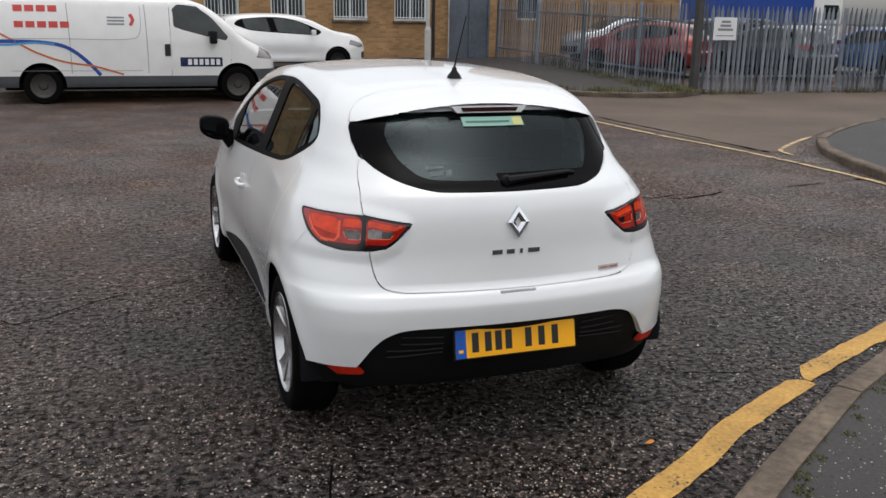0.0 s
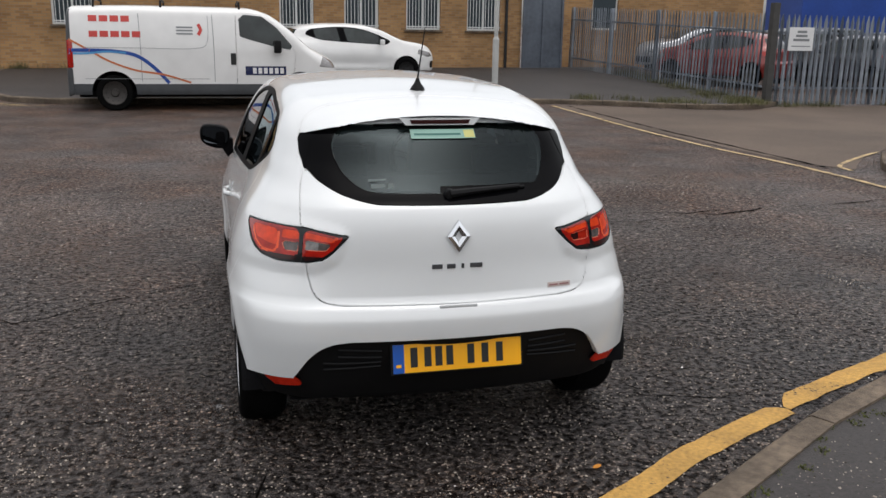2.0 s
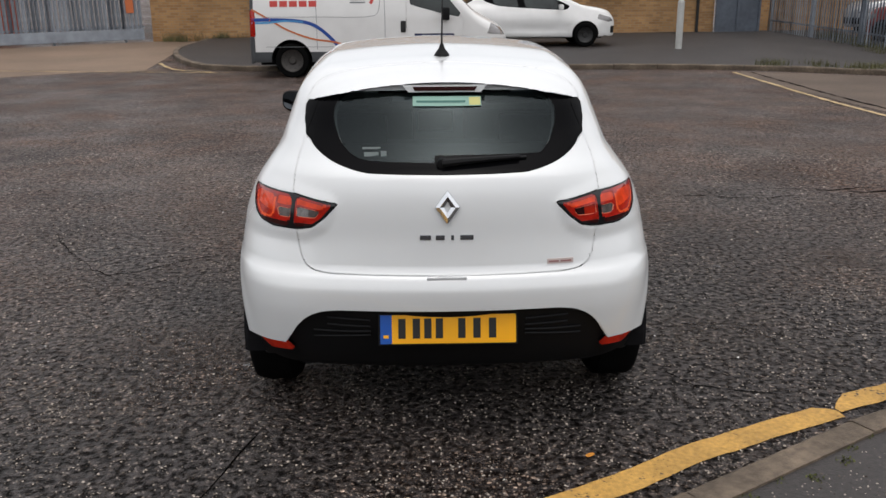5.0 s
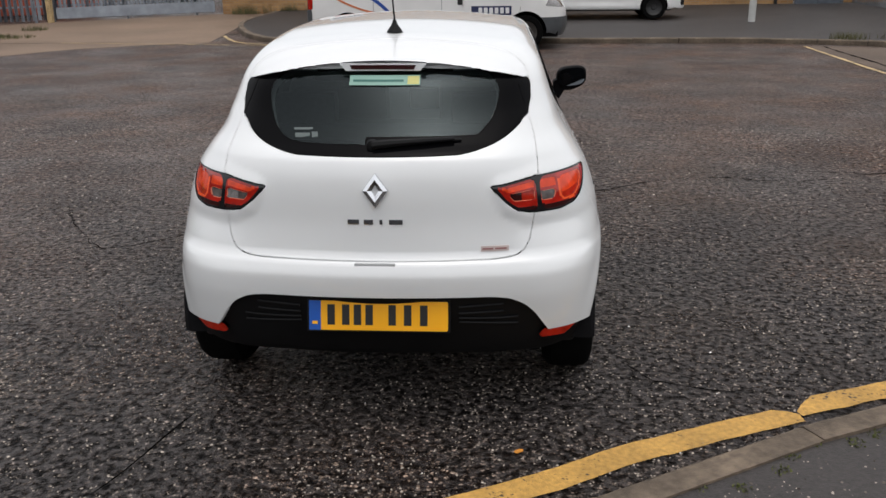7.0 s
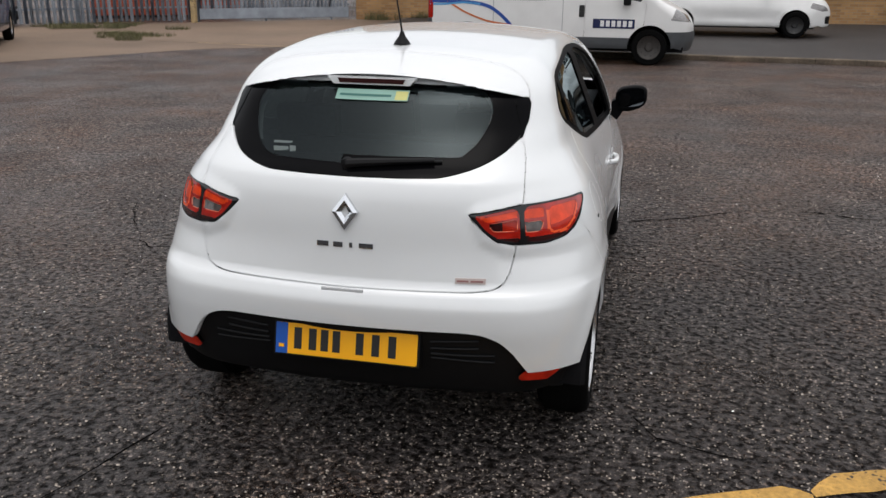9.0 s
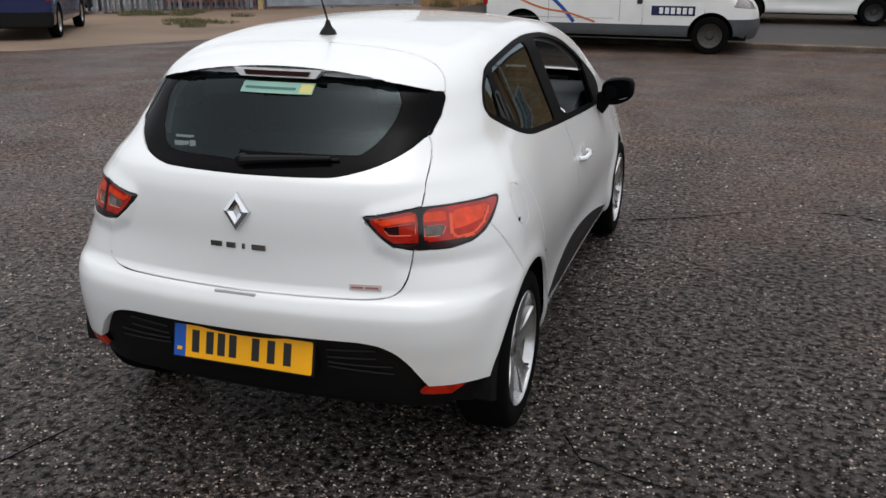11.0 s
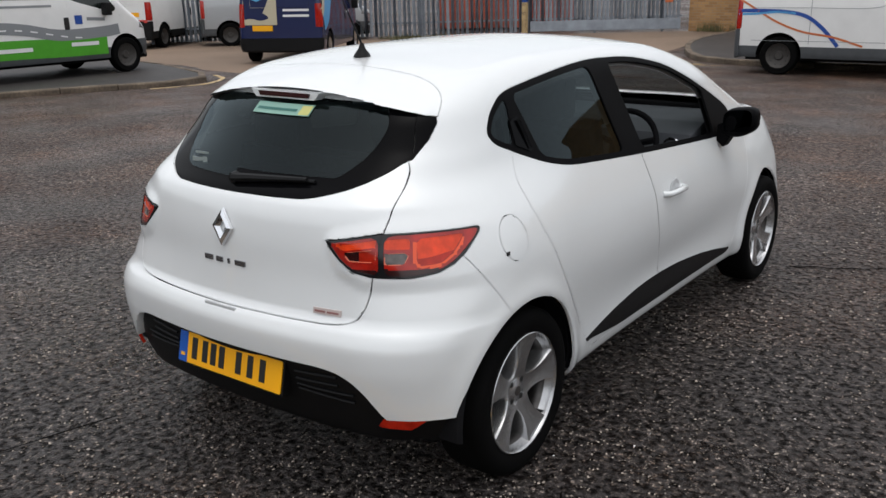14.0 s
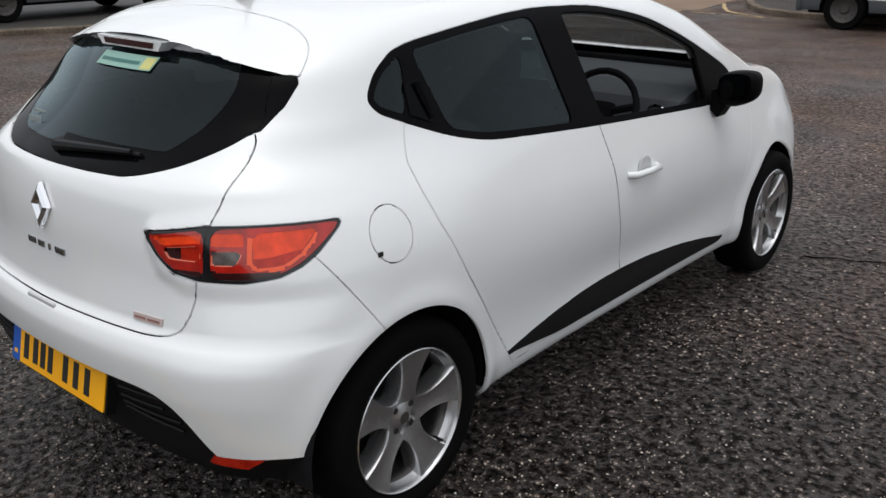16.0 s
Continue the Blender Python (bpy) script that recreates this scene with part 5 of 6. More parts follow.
def panel_van(m, length, paint, label, sill=GREYTRIM, bumper=GREYTRIM, rims=STEEL, bumper_top=.78, column=False):
    """A panel van, tail at its own origin, nose along +y."""
    van = thing("panel_van", m, label, "van", "parked vans")
    fn = van_shape(length)
    s = length - 4.78
    sk = grid_skin(fn, (.35, 1.0, length - 1.3, .6, 1.0), (1.4, -.6, length + .6, .05, 2.3), (34, 110, 44))
    hubs = (.85, length - .833)
    carve(sk, lambda p: p[:, 2] - .50, 2)
    carve(sk, lambda p: np.maximum(p[:, 1] - .14, p[:, 2] - bumper_top), 3)
    carve(sk, lambda p: np.maximum(length - .55 - p[:, 1], p[:, 2] - .62), 3)
    carve(sk, lambda p: np.maximum(inside(p[:, 1], p[:, 2], [(2.72 + s, .50), (2.72 + s, 1.86), (3.3 + s, 1.80), (3.86 + s, 1.10), (3.80 + s, .50)]), .5 - np.abs(p[:, 0])), 8, {0})
    carve(sk, lambda p: np.maximum(inside(p[:, 1], p[:, 2], [(2.81 + s, 1.42), (2.80 + s, 1.72), (2.88 + s, 1.80), (3.22 + s, 1.77), (3.50 + s, 1.55), (3.77 + s, 1.23), (3.74 + s, 1.18), (3.4 + s, 1.25), (2.95 + s, 1.37)], .015), .45 - np.abs(p[:, 0])), 4)
    carve(sk, lambda p: np.maximum(inside(np.abs(p[:, 0]), p[:, 1], [(-.1, 3.45 + s), (.66, 3.42 + s), (.76, 4.02 + s), (-.1, 4.22 + s)]), 1.15 - p[:, 2]), 5)
    carve(sk, lambda p: np.maximum(inside(np.abs(p[:, 0]), p[:, 2], [(.80, .80), (.80, 1.30), (1.1, 1.30), (1.1, .80)]), p[:, 1] - .16), 6)
    carve(sk, lambda p: np.maximum(inside(p[:, 1], p[:, 2], [(4.33 + s, .84), (4.40 + s, 1.04), (4.62 + s, .92), (4.70 + s, .80)]), .35 - np.abs(p[:, 0])), 7)
    carve(sk, lambda p: np.maximum(np.maximum(np.abs(p[:, 0]) - .66, np.abs(p[:, 2] - 1.42) - .20), p[:, 1] - .2), 9, {0})
    if column:
        carve(sk, lambda p: np.maximum(np.maximum(p[:, 1] - .13, 1.86 - .05 - p[:, 2] - 1.2), .74 - np.abs(p[:, 0])), 10, {0, 9})
    for hub in hubs:
        carve(sk, lambda p: np.maximum(np.hypot(p[:, 1] - hub, p[:, 2] - .34) - .40, .5 - np.abs(p[:, 0])), 1)
    take(sk, fn, {0}, "body", paint, van, gap=.003)
    take(sk, fn, {3}, "rear_bumper", bumper, van, "dark grey plastic bumper", sink=-.015, test=lambda c: c.y < 1)
    take(sk, fn, {3}, "front_bumper", bumper, van, "dark grey plastic bumper", sink=-.015, test=lambda c: c.y > 1)
    take(sk, fn, {5}, "windscreen", DARKGLASS, van, "dark windscreen", sink=.004)
    take(sk, fn, {9}, "rear_panel", paint, van, gap=.004)
    for side in (1, -1):
        take(sk, fn, {2}, "lower_panel", sill, van, "dark grey lower panel", gap=.002, side=side, test=lambda c: hubs[0] < c.y < hubs[1])
        take(sk, fn, {2}, "corner_panel", sill, van, "dark grey corner panel", gap=.002, side=side, test=lambda c: c.y < hubs[0])
        take(sk, fn, {2}, "wing_foot", sill, van, "dark grey wing foot", gap=.002, side=side, test=lambda c: c.y > hubs[1])
        take(sk, fn, {10}, "corner_trim", sill, van, "dark grey rear corner trim", side=side, gap=.002)
        door = take(sk, fn, {8}, "cab_door", paint, van, side=side, gap=.004)
        take(sk, fn, {4}, "cab_window", DARKGLASS, door, "dark cab window", side=side, sink=.006)
        take(sk, fn, {6}, "tail_lamp", RED, van, "red tail lamp", side=side, sink=-.004)
        take(sk, fn, {7}, "headlamp", CLEARLENS, van, "clear headlamp", side=side, sink=-.003)
        part("mirror", block(side * 1.03, 3.50 + s, 1.22, .16, .14, .24, .04), BLACK, van, "black door mirror", smooth=True)
        part("handle", block(side * .945, 2.66 + s, .98, .03, .10, .22, .02), INK, van)
        for hub in hubs:
            steel_wheel(van, side * .84, hub, .335, .335, side, rims)
            bm = bmesh.new()
            rows = [[bm.verts.new((side * x, hub + .40 * math.cos(a), .34 + .40 * math.sin(a))) for x in (.92, .45)] + [bm.verts.new((side * .45, hub, .34))] for a in [math.pi * k / 16 for k in range(17)]]
            for a, b in zip(rows, rows[1:]):
                bm.faces.new((a[0], a[1], b[1], b[0]))
                bm.faces.new((a[1], a[2], b[2], b[1]))
            part("wheel_housing", bm, INSIDE, van)
    part("underbody", block(0, length / 2, .30, 1.5, length - .4, .12, .03), INSIDE, van)
    sk.free()
    return van, fn


def side_band(van, fn, name, line, half, mat, side, label=""):
    """A ribbon of colour on a van's flank, along points (y, z)."""
    pts = smooth_line(line, .08)
    bm = bmesh.new()
    rows = []
    for (a, b), (c, d) in zip(offset_line(pts, half), offset_line(pts, -half)):
        rows.append([bm.verts.new((side * (on_side(q[0], q[1], fn) + .005), *q)) for q in ((a, b), ((a + c) / 2, (b + d) / 2), (c, d))])
    for r, s in zip(rows, rows[1:]):
        for i in range(2):
            bm.faces.new((r[i], r[i + 1], s[i + 1], s[i]))
    return part(name, bm, mat, van, label)


RED_INK = material("red_print", (.55, .05, .04), .4)
BLUE_INK = material("blue_print", (.01, .06, .30), .4)
SKY_INK = material("light_blue_print", (.08, .32, .60), .4)
ORANGE_INK = material("orange_print", (.55, .15, .05), .4)
GREY_INK = material("grey_print", (.22, .23, .24), .5)
GREEN_INK = material("green_print", (.07, .34, .02), .4, vary=.06)
CREAM_INK = material("cream_print", (.50, .45, .32), .4)
WHITE_INK = material("white_print", (.75, .75, .75), .4)
NAVY = material("navy_van_paint", (.008, .015, .07), .25, coat=.7)
SILVER = material("silver_van_paint", (.40, .41, .42), .3, .4, coat=.5)

# white van with a blue and orange ribbon; it points along +x, flank towards the camera
VX, VY = -3.45, 15.90
van, fn = panel_van(pose(VX, VY, 0, 0, 0, -90), 5.18, VAN_WHITE, "white panel van with red lettering bars and wavy stripes", column=True)
for y0 in (.55, 1.75, 3.2):
    part("roof_bar", tube([(-.72, y0, 1.90), (-.68, y0, 2.03), (0, y0, 2.06), (.68, y0, 2.03), (.72, y0, 1.90)], .022, steps=8), BLACK, van, "black roof bar")
side_band(van, fn, "blue_stripe", [(.10, 1.12), (.5, 1.12), (.95, 1.10), (1.30, 1.02), (1.60, .80), (1.85, .52)], .032, BLUE_INK, 1)
side_band(van, fn, "light_blue_stripe", [(.10, 1.06), (.4, 1.065), (.8, 1.10), (1.1, 1.075)], .018, SKY_INK, 1)
side_band(van, fn, "orange_stripe", [(.10, 1.32), (.45, 1.12), (.80, .92), (1.25, .76), (1.75, .68), (2.25, .53)], .018, ORANGE_INK, 1)
for a, z0 in ((.46, 1.70), (.46, 1.42)):
    for k in range(5 if z0 < 1.6 else 4):
        y0 = a + k * .19
        side_band(van, fn, "lettering_bar", [(y0, z0), (y0 + .15, z0)], .055, RED_INK, 1)
for k in range(3):
    side_band(van, fn, "print_bar", [(2.02, 1.56 - .06 * k), (2.32, 1.56 - .06 * k)], .014, GREY_INK, 1)
side_band(van, fn, "print_mark", [(2.42, 1.62), (2.47, 1.52), (2.42, 1.42)], .03, RED_INK, 1)
side_band(van, fn, "name_board", [(3.28, .76), (4.06, .76)], .085, NAVY, 1)
for k in range(6):
    side_band(van, fn, "name_bar", [(3.42 + .105 * k, .76), (3.49 + .105 * k, .76)], .055, WHITE_INK, 1)

for y0 in (1.36, 2.70):
    side_band(van, fn, "panel_line", [(y0, .55), (y0, 1.2), (y0 - .02, 1.8)], .005, GREY_INK, 1)
side_band(van, fn, "panel_line", [(.35, 1.17), (1.3, 1.17), (2.35, 1.17), (2.58, 1.30), (2.60, 1.78)], .004, GREY_INK, 1)
side_band(van, fn, "panel_line", [(.35, .60), (1.3, .60), (2.6, .60)], .004, GREY_INK, 1)

# green and white van
gx, gy = -14.09, 5.02
gvan, fn = panel_van(pose(gx, gy, .09, 0, 0, 4), 4.78, VAN_WHITE, "white van with a green lower flank and grey road stripe", column=True)
side_band(gvan, fn, "green_panel", [(.25, .55), (1.4, .57), (2.6, .55), (3.50, .55)], .165, GREEN_INK, 1)
side_band(gvan, fn, "road_stripe", [(.2, .76), (.6, .80), (1.2, .94), (1.8, .90), (2.5, .78), (3.4, .80), (3.8, .84)], .10, GREY_INK, 1).location.x = .002
for k in range(8):
    y0 = .7 + .3 * k
    side_band(gvan, fn, "road_dash", [(y0, .81 + .10 * math.sin((y0 - .6) * 1.9)), (y0 + .14, .81 + .10 * math.sin((y0 - .46) * 1.9))], .012, WHITE_INK, 1).location.x = .006
side_band(gvan, fn, "blue_panel", [(.12, 1.10), (.45, 1.12), (.75, 1.06)], .10, SKY_INK, 1)
for a, b, z in ((1.0, 1.9, .56), (2.7, 3.3, .60)):
    side_band(gvan, fn, "print_bar", [(a, z), (b, z)], .035, WHITE_INK, 1).location.x = .005
side_band(gvan, fn, "print_disc", [(2.84, 1.04), (3.0, 1.04)], .08, BLUE_INK, 1)
side_band(gvan, fn, "print_bar", [(3.10, 1.05), (3.50, 1.03)], .03, GREY_INK, 1)

for z in (1.30, 1.46):
    side_band(gvan, fn, "print_bar", [(.9, z), (1.6, z), (2.4, z)], .045 if z > 1.4 else .02, GREY_INK, 1)

# navy liveried van, seen from behind
nvan, fn = panel_van(pose(-12.66, 12.42, 0, 0, 0, 31), 4.78, NAVY, "navy van with cream and light blue tail doors", NAVY, BLACK, ALLOY, .56)


def tail_patch(van, fn, name, outline, mat, lift=.006):
    own = bmesh.new()
    vs = [own.verts.new((x, on_rear(x, z, fn, -.5, 1.5) - lift, z)) for x, z in outline]
    f = own.faces.new(vs)
    bmesh.ops.triangulate(own, faces=[f])
    return part(name, own, mat, van)


tail_patch(nvan, fn, "cream_panel", [(-.80, .85), (-.06, .85), (-.06, 1.3), (-.06, 1.78), (-.80, 1.78), (-.82, 1.3)], CREAM_INK)
tail_patch(nvan, fn, "light_blue_panel", [(-.80, 1.45), (-.5, 1.35), (-.06, 1.5), (-.06, 1.78), (-.80, 1.78)], SKY_INK, .010)
tail_patch(nvan, fn, "plate", [(-.62, .72), (-.16, .72), (-.16, .84), (-.62, .84)], PLATE, .03)
for z in (1.02, 1.14):
    tail_patch(nvan, fn, "print_bar", [(.08, z), (.66, z), (.66, z + .05), (.08, z + .05)], WHITE_INK, .008)
side_band(nvan, fn, "light_blue_panel", [(.25, .95), (.6, 1.1), (.95, 1.5)], .25, SKY_INK, 1)
side_band(nvan, fn, "cream_panel", [(.12, 1.1), (.25, 1.2), (.45, 1.55)], .10, CREAM_INK, 1).location.x = .004
side_band(nvan, fn, "print_bar", [(2.6, 1.05), (3.1, 1.05)], .03, WHITE_INK, 1)
wvan, fn = panel_van(pose(-20.45, 13.7, 0, 0, 0, 27), 4.78, VAN_WHITE, "white van with a red stripe across its tail", BLACK, BLACK)
tail_patch(wvan, fn, "red_stripe", [(-.85, .74), (.85, .74), (.85, .82), (-.85, .82)], RED_INK, .02)
tail_patch(wvan, fn, "plate", [(.1, .90), (.62, .90), (.62, 1.02), (.1, 1.02)], PLATE)
tail_patch(wvan, fn, "print_bar", [(-.5, 1.06), (-.1, 1.06), (-.1, 1.14), (-.5, 1.14)], INK)
svan, fn = panel_van(pose(-19.9, 16.1, 0, 0, 0, -40), 5.18, SILVER, "silver panel van parked by the fence")


def parked_car(m, paint, label, stretch=1.0, rims=STEEL):
    """A simple hatchback of the same family of shapes, tail at its origin, nose along +y."""
    ob = thing("parked_car", m, label, "car", "parked cars")
    fn = lambda p: car_skin(p * np.array([1.0, 1 / stretch, .99]))
    sk = grid_skin(fn, (.3, .8, 3.1, .5, .95), (1.2, -.5, 4.9, -.02, 1.75), (26, 90, 34))
    carve(sk, side_shape([(y * stretch, z) for y, z in WINDOW_BAND], .40), 2)
    carve(sk, lambda p: pane_shape(REAR_PANE)(p / np.array([1, stretch, 1])), 3)
    carve(sk, lambda p: pane_shape(FRONT_PANE)(p / np.array([1, stretch, 1])), 4)
    carve(sk, tail_shape(BACK_PANE), 6)
    carve(sk, lambda p: np.maximum(inside(np.abs(p[:, 0]), p[:, 1] / stretch, [(-.1, 2.28), (.46, 2.22), (.56, 2.7), (.62, 3.08), (-.1, 3.16)], .02), .9 - p[:, 2]), 5)
    carve(sk, lambda p: np.maximum(inside(p[:, 1] / stretch, p[:, 2], [(3.50, .70), (3.55, .82), (3.86, .74), (3.95, .64), (3.80, .62)]), .42 - np.abs(p[:, 0])), 7)
    carve(sk, lamp_shape(LAMP), 8)
    carve(sk, lambda p: np.maximum(3.88 * stretch - p[:, 1], np.abs(p[:, 2] - .42) - .09), 9)
    for hub in (HUB_R, HUB_F):
        carve(sk, lambda p: np.maximum(np.hypot(p[:, 1] - hub * stretch, p[:, 2] - .31) - .345, .45 - np.abs(p[:, 0])), 1)
    take(sk, fn, {0}, "body", paint, ob)
    take(sk, fn, {5}, "windscreen", DARKGLASS, ob, "dark windscreen", sink=.003)
    take(sk, fn, {6}, "rear_window", DARKGLASS, ob, "dark rear window", sink=.003)
    take(sk, fn, {9}, "grille", BLACK, ob, "black grille", sink=.01)
    for side in (1, -1):
        take(sk, fn, {2}, "window_frame", SATIN, ob, "black window frame", side=side)
        take(sk, fn, {3}, "rear_door_window", DARKGLASS, ob, "dark side window", side=side, sink=.004)
        take(sk, fn, {4}, "front_door_window", DARKGLASS, ob, "dark side window", side=side, sink=.004)
        take(sk, fn, {7}, "headlamp", CLEARLENS, ob, "clear headlamp", side=side, sink=-.002)
        take(sk, fn, {8}, "tail_lamp", RED, ob, "red tail lamp", side=side, sink=-.002)
        part("door_mirror", block(side * .92, 2.56 * stretch, 1.0, .18, .12, .13, .04), paint, ob, smooth=True)
        for hub in (HUB_R, HUB_F):
            steel_wheel(ob, side * .75, hub * stretch, .305, .305, side, rims)
            bm = bmesh.new()
            rows = [[bm.verts.new((side * x, hub * stretch + .35 * math.cos(a), .31 + .35 * math.sin(a))) for x in (.82, .45)] + [bm.verts.new((side * .45, hub * stretch, .31))] for a in [math.pi * k / 16 for k in range(17)]]
            for a, b in zip(rows, rows[1:]):
                bm.faces.new((a[0], a[1], b[1], b[0]))
                bm.faces.new((a[1], a[2], b[2], b[1]))
            part("wheel_housing", bm, INSIDE, ob)
    part("underbody", block(0, 2.0 * stretch, .26, 1.3, 3.4, .10, .03), INSIDE, ob)
    sk.free()
    return ob


golf = parked_car(pose(.93, 21.35, .225, 0, 0, -90), VAN_WHITE, "white hatchback parked in front of the brick wall", 1.03, INK)
YARD = .12
SILVER_CAR = material("silver_car_paint", (.42, .43, .45), .3, .5, coat=.7)
RED_CAR = material("dark_red_car_paint", (.20, .02, .015), .3, .2, coat=.7)
BLUE_CAR = material("blue_car_paint", (.02, .10, .28), .3, .2, coat=.7)
GREY_CAR = material("dark_grey_car_paint", (.05, .055, .065), .3, .3, coat=.7)
parked_car(pose(16.5, 23.4, YARD + .2, 0, 0, 88), SILVER_CAR, "silver hatchback behind the steel fence")
parked_car(pose(14.8, 19.2, YARD + .05, 0, 0, 28), RED_CAR, "dark red hatchback behind the steel fence")
parked_car(pose(17.9, 17.9, YARD, 0, 0, 8), GREY_CAR, "dark grey hatchback behind the steel fence")
parked_car(pose(21.3, 17.6, YARD, 0, 0, -5), BLUE_CAR, "blue hatchback behind the steel fence")
parked_car(pose(22.5, 25.5, YARD + .25, 0, 0, 85), GREY_CAR, "dark grey hatchback at the back of the yard")
parked_car(pose(19.9, 20.1, YARD + .1, 0, 0, 0), SILVER_CAR, "silver hatchback at the edge of the yard")

parked_car(pose(19.2, 22.8, YARD + .2, 0, 0, 86), GREY_CAR, "dark grey hatchback in the middle of the yard")

# blue box lorry standing across the back of the yard
lorry = thing("box_lorry", pose(21.2, 29.0, YARD + .25, 0, 0, -88), "blue box lorry behind the yard fence", "lorry", "parked vans")
part("box", block(0, 2.6, 2.05, 2.3, 5.0, 2.1, .05), material("blue_lorry_paint", (.015, .06, .30), .4, vary=.08, stain=.1), lorry, "blue load box")
part("corner_rail", block(1.16, 2.6, 3.06, .05, 5.0, .06, .01), SILVER, lorry)
part("corner_rail", block(-1.16, 2.6, 3.06, .05, 5.0, .06, .01), SILVER, lorry)
part("chassis", block(0, 3.3, .68, .9, 6.4, .22, .02), INSIDE, lorry)
cab = part("cab", block(0, 6.0, 1.45, 2.1, 1.6, 1.75, .12), VAN_WHITE, lorry, "white cab", smooth=True)
part("windscreen", block(0, 6.80, 1.75, 1.8, .03, .75, .01), DARKGLASS, cab)
part("side_window", block(1.05, 6.15, 1.75, .03, .8, .6, .01), DARKGLASS, cab)
part("side_window", block(-1.05, 6.15, 1.75, .03, .8, .6, .01), DARKGLASS, cab)
for side in (1, -1):
    for y in (1.2, 5.9):
        steel_wheel(lorry, side * .95, y, .42, .42, side)


# ---- brick building ----
WALL_A, WALL_B = Vector((-7.95, 24.27, 0)), Vector((9.15, 25.52, 0))
wall_turn = math.degrees(math.atan2(WALL_B.y - WALL_A.y, WALL_B.x - WALL_A.x))
WALL_L = (WALL_B - WALL_A).length
OPENINGS = [(2.95, 4.05), (9.26, 10.30), (11.24, 12.33), (13.22, 14.35), (15.25, 16.40)]
SILL, HEAD, TALL = 1.52, 2.75, 4.7
building = thing("brick_building", pose(WALL_A.x, WALL_A.y, 0, 0, 0, wall_turn), "long buff brick workshop with barred white windows", "building")


def wall_piece(x0, x1, z0, z1):
    return block((x0 + x1) / 2, .15, (z0 + z1) / 2, x1 - x0, .3, z1 - z0)


wall = bmesh.new()
edges = [0] + [v for pair in OPENINGS for v in pair] + [WALL_L]
for i in range(0, len(edges), 2):
    merge(wall, wall_piece(edges[i], edges[i + 1], SILL, HEAD))
merge(wall, wall_piece(0, WALL_L, 0, SILL))
merge(wall, wall_piece(0, WALL_L, HEAD, TALL))
part("wall", wall, BRICK, building)
part("wall", block(.15, 5.3, TALL / 2, .3, 10, TALL), BRICK, building)
part("wall", block(WALL_L - .15, 5.3, TALL / 2, .3, 10, TALL), BRICK, building)
part("roof", block(WALL_L / 2, 5.1, TALL + .1, WALL_L + .4, 10.8, .2, .03), GREYTRIM, building, "flat grey roof")
part("back_wall", block(WALL_L / 2, 10.2, TALL / 2, WALL_L, .2, TALL), BRICK, building)
for a, b in OPENINGS:
    win = new("window")
    win.parent = building
    win.matrix_basis = pose(a, 0, SILL)
    w, h = b - a, HEAD - SILL
    bm = bmesh.new()
    for x0, x1, z0, z1 in ((0, w, 0, .06), (0, w, h - .06, h), (0, .06, .06, h - .06), (w - .06, w, .06, h - .06), (w / 2 - .03, w / 2 + .03, .06, h - .06)):
        block((x0 + x1) / 2, .10, (z0 + z1) / 2, x1 - x0, .06, z1 - z0, 0, bm)
    part("window_frame", bm, FRAMEWHITE, win)
    part("pane", block(w / 2, .12, h / 2, w - .1, .01, h - .1), DULLGLASS, win)
    part("window_sill", block(w / 2, -.02, -.03, w + .12, .16, .06, .01), KERB, win)
    n = int(w / .11)
    for k in range(n):
        x = .05 + (w - .1) * (k + .5) / n
        part("window_bar", tube([(x, -.01, .02), (x, -.01, h - .02)], .010, steps=6), FRAMEWHITE, win)
    for z in (.10, h - .10):
        part("cross_bar", block(w / 2, -.01, z, w, .02, .03), FRAMEWHITE, win)
part("waste_pipe", tube([(WALL_L - .55, -.06, .2), (WALL_L - .55, -.06, TALL)], .05), INK, building)

# second brick wall past the corner, with a steel sheet door
annex = thing("brick_annex", pose(10.9, 27.2, 0, 0, 0, 2), "recessed buff brick wall with a white window", "building")
part("wall", block(.9, .15, 3.6, 1.2, .3, 7.2), BRICK, annex)
part("wall", block(5.5, .15, 3.6, 6.0, .3, 7.2), BRICK, annex)
part("wall", block(2.0, .15, .8, 1.0, .3, 1.6), BRICK, annex)
part("wall", block(2.0, .15, 5.0, 1.0, .3, 4.4), BRICK, annex)
part("window_frame", block(2.0, .12, 2.2, 1.0, .08, 1.2), FRAMEWHITE, annex)
part("pane", block(2.0, .07, 2.2, .86, .02, 1.06), DULLGLASS, annex)
door = thing("steel_gate", pose(9.16, 25.42, .3, 0, 0, 4), "plain blue-grey sheet steel gate beside the wall", "gate")
part("sheet", block(.72, 0, 1.15, 1.42, .04, 2.3), GATEBLUE, door)
for x in (0.03, .72, 1.41):
    part("upright", block(x, -.04, 1.15, .07, .06, 2.3, .008), GATEBLUE, door)

# ---- palisade fences ----
def pale_mesh(height, width=.098):
    bm = bmesh.new()
    prof = [(-width / 2, -.004), (-width * .3, .004), (-width * .14, .018), (width * .14, .018), (width * .3, .004), (width / 2, -.004)]
    rows = [[bm.verts.new((x * s, y, z)) for x, y in prof] for z, s in ((0, 1), (height - .16, 1), (height, .12))]
    for a, b in zip(rows, rows[1:]):
        for i in range(5):
            bm.faces.new((a[i], a[i + 1], b[i + 1], b[i]))
    bmesh.ops.solidify(bm, geom=bm.faces[:], thickness=.004)
    me = bpy.data.meshes.new("pale")
    bm.to_mesh(me)
    bm.free()
    me.materials.append(GALV)
    return me


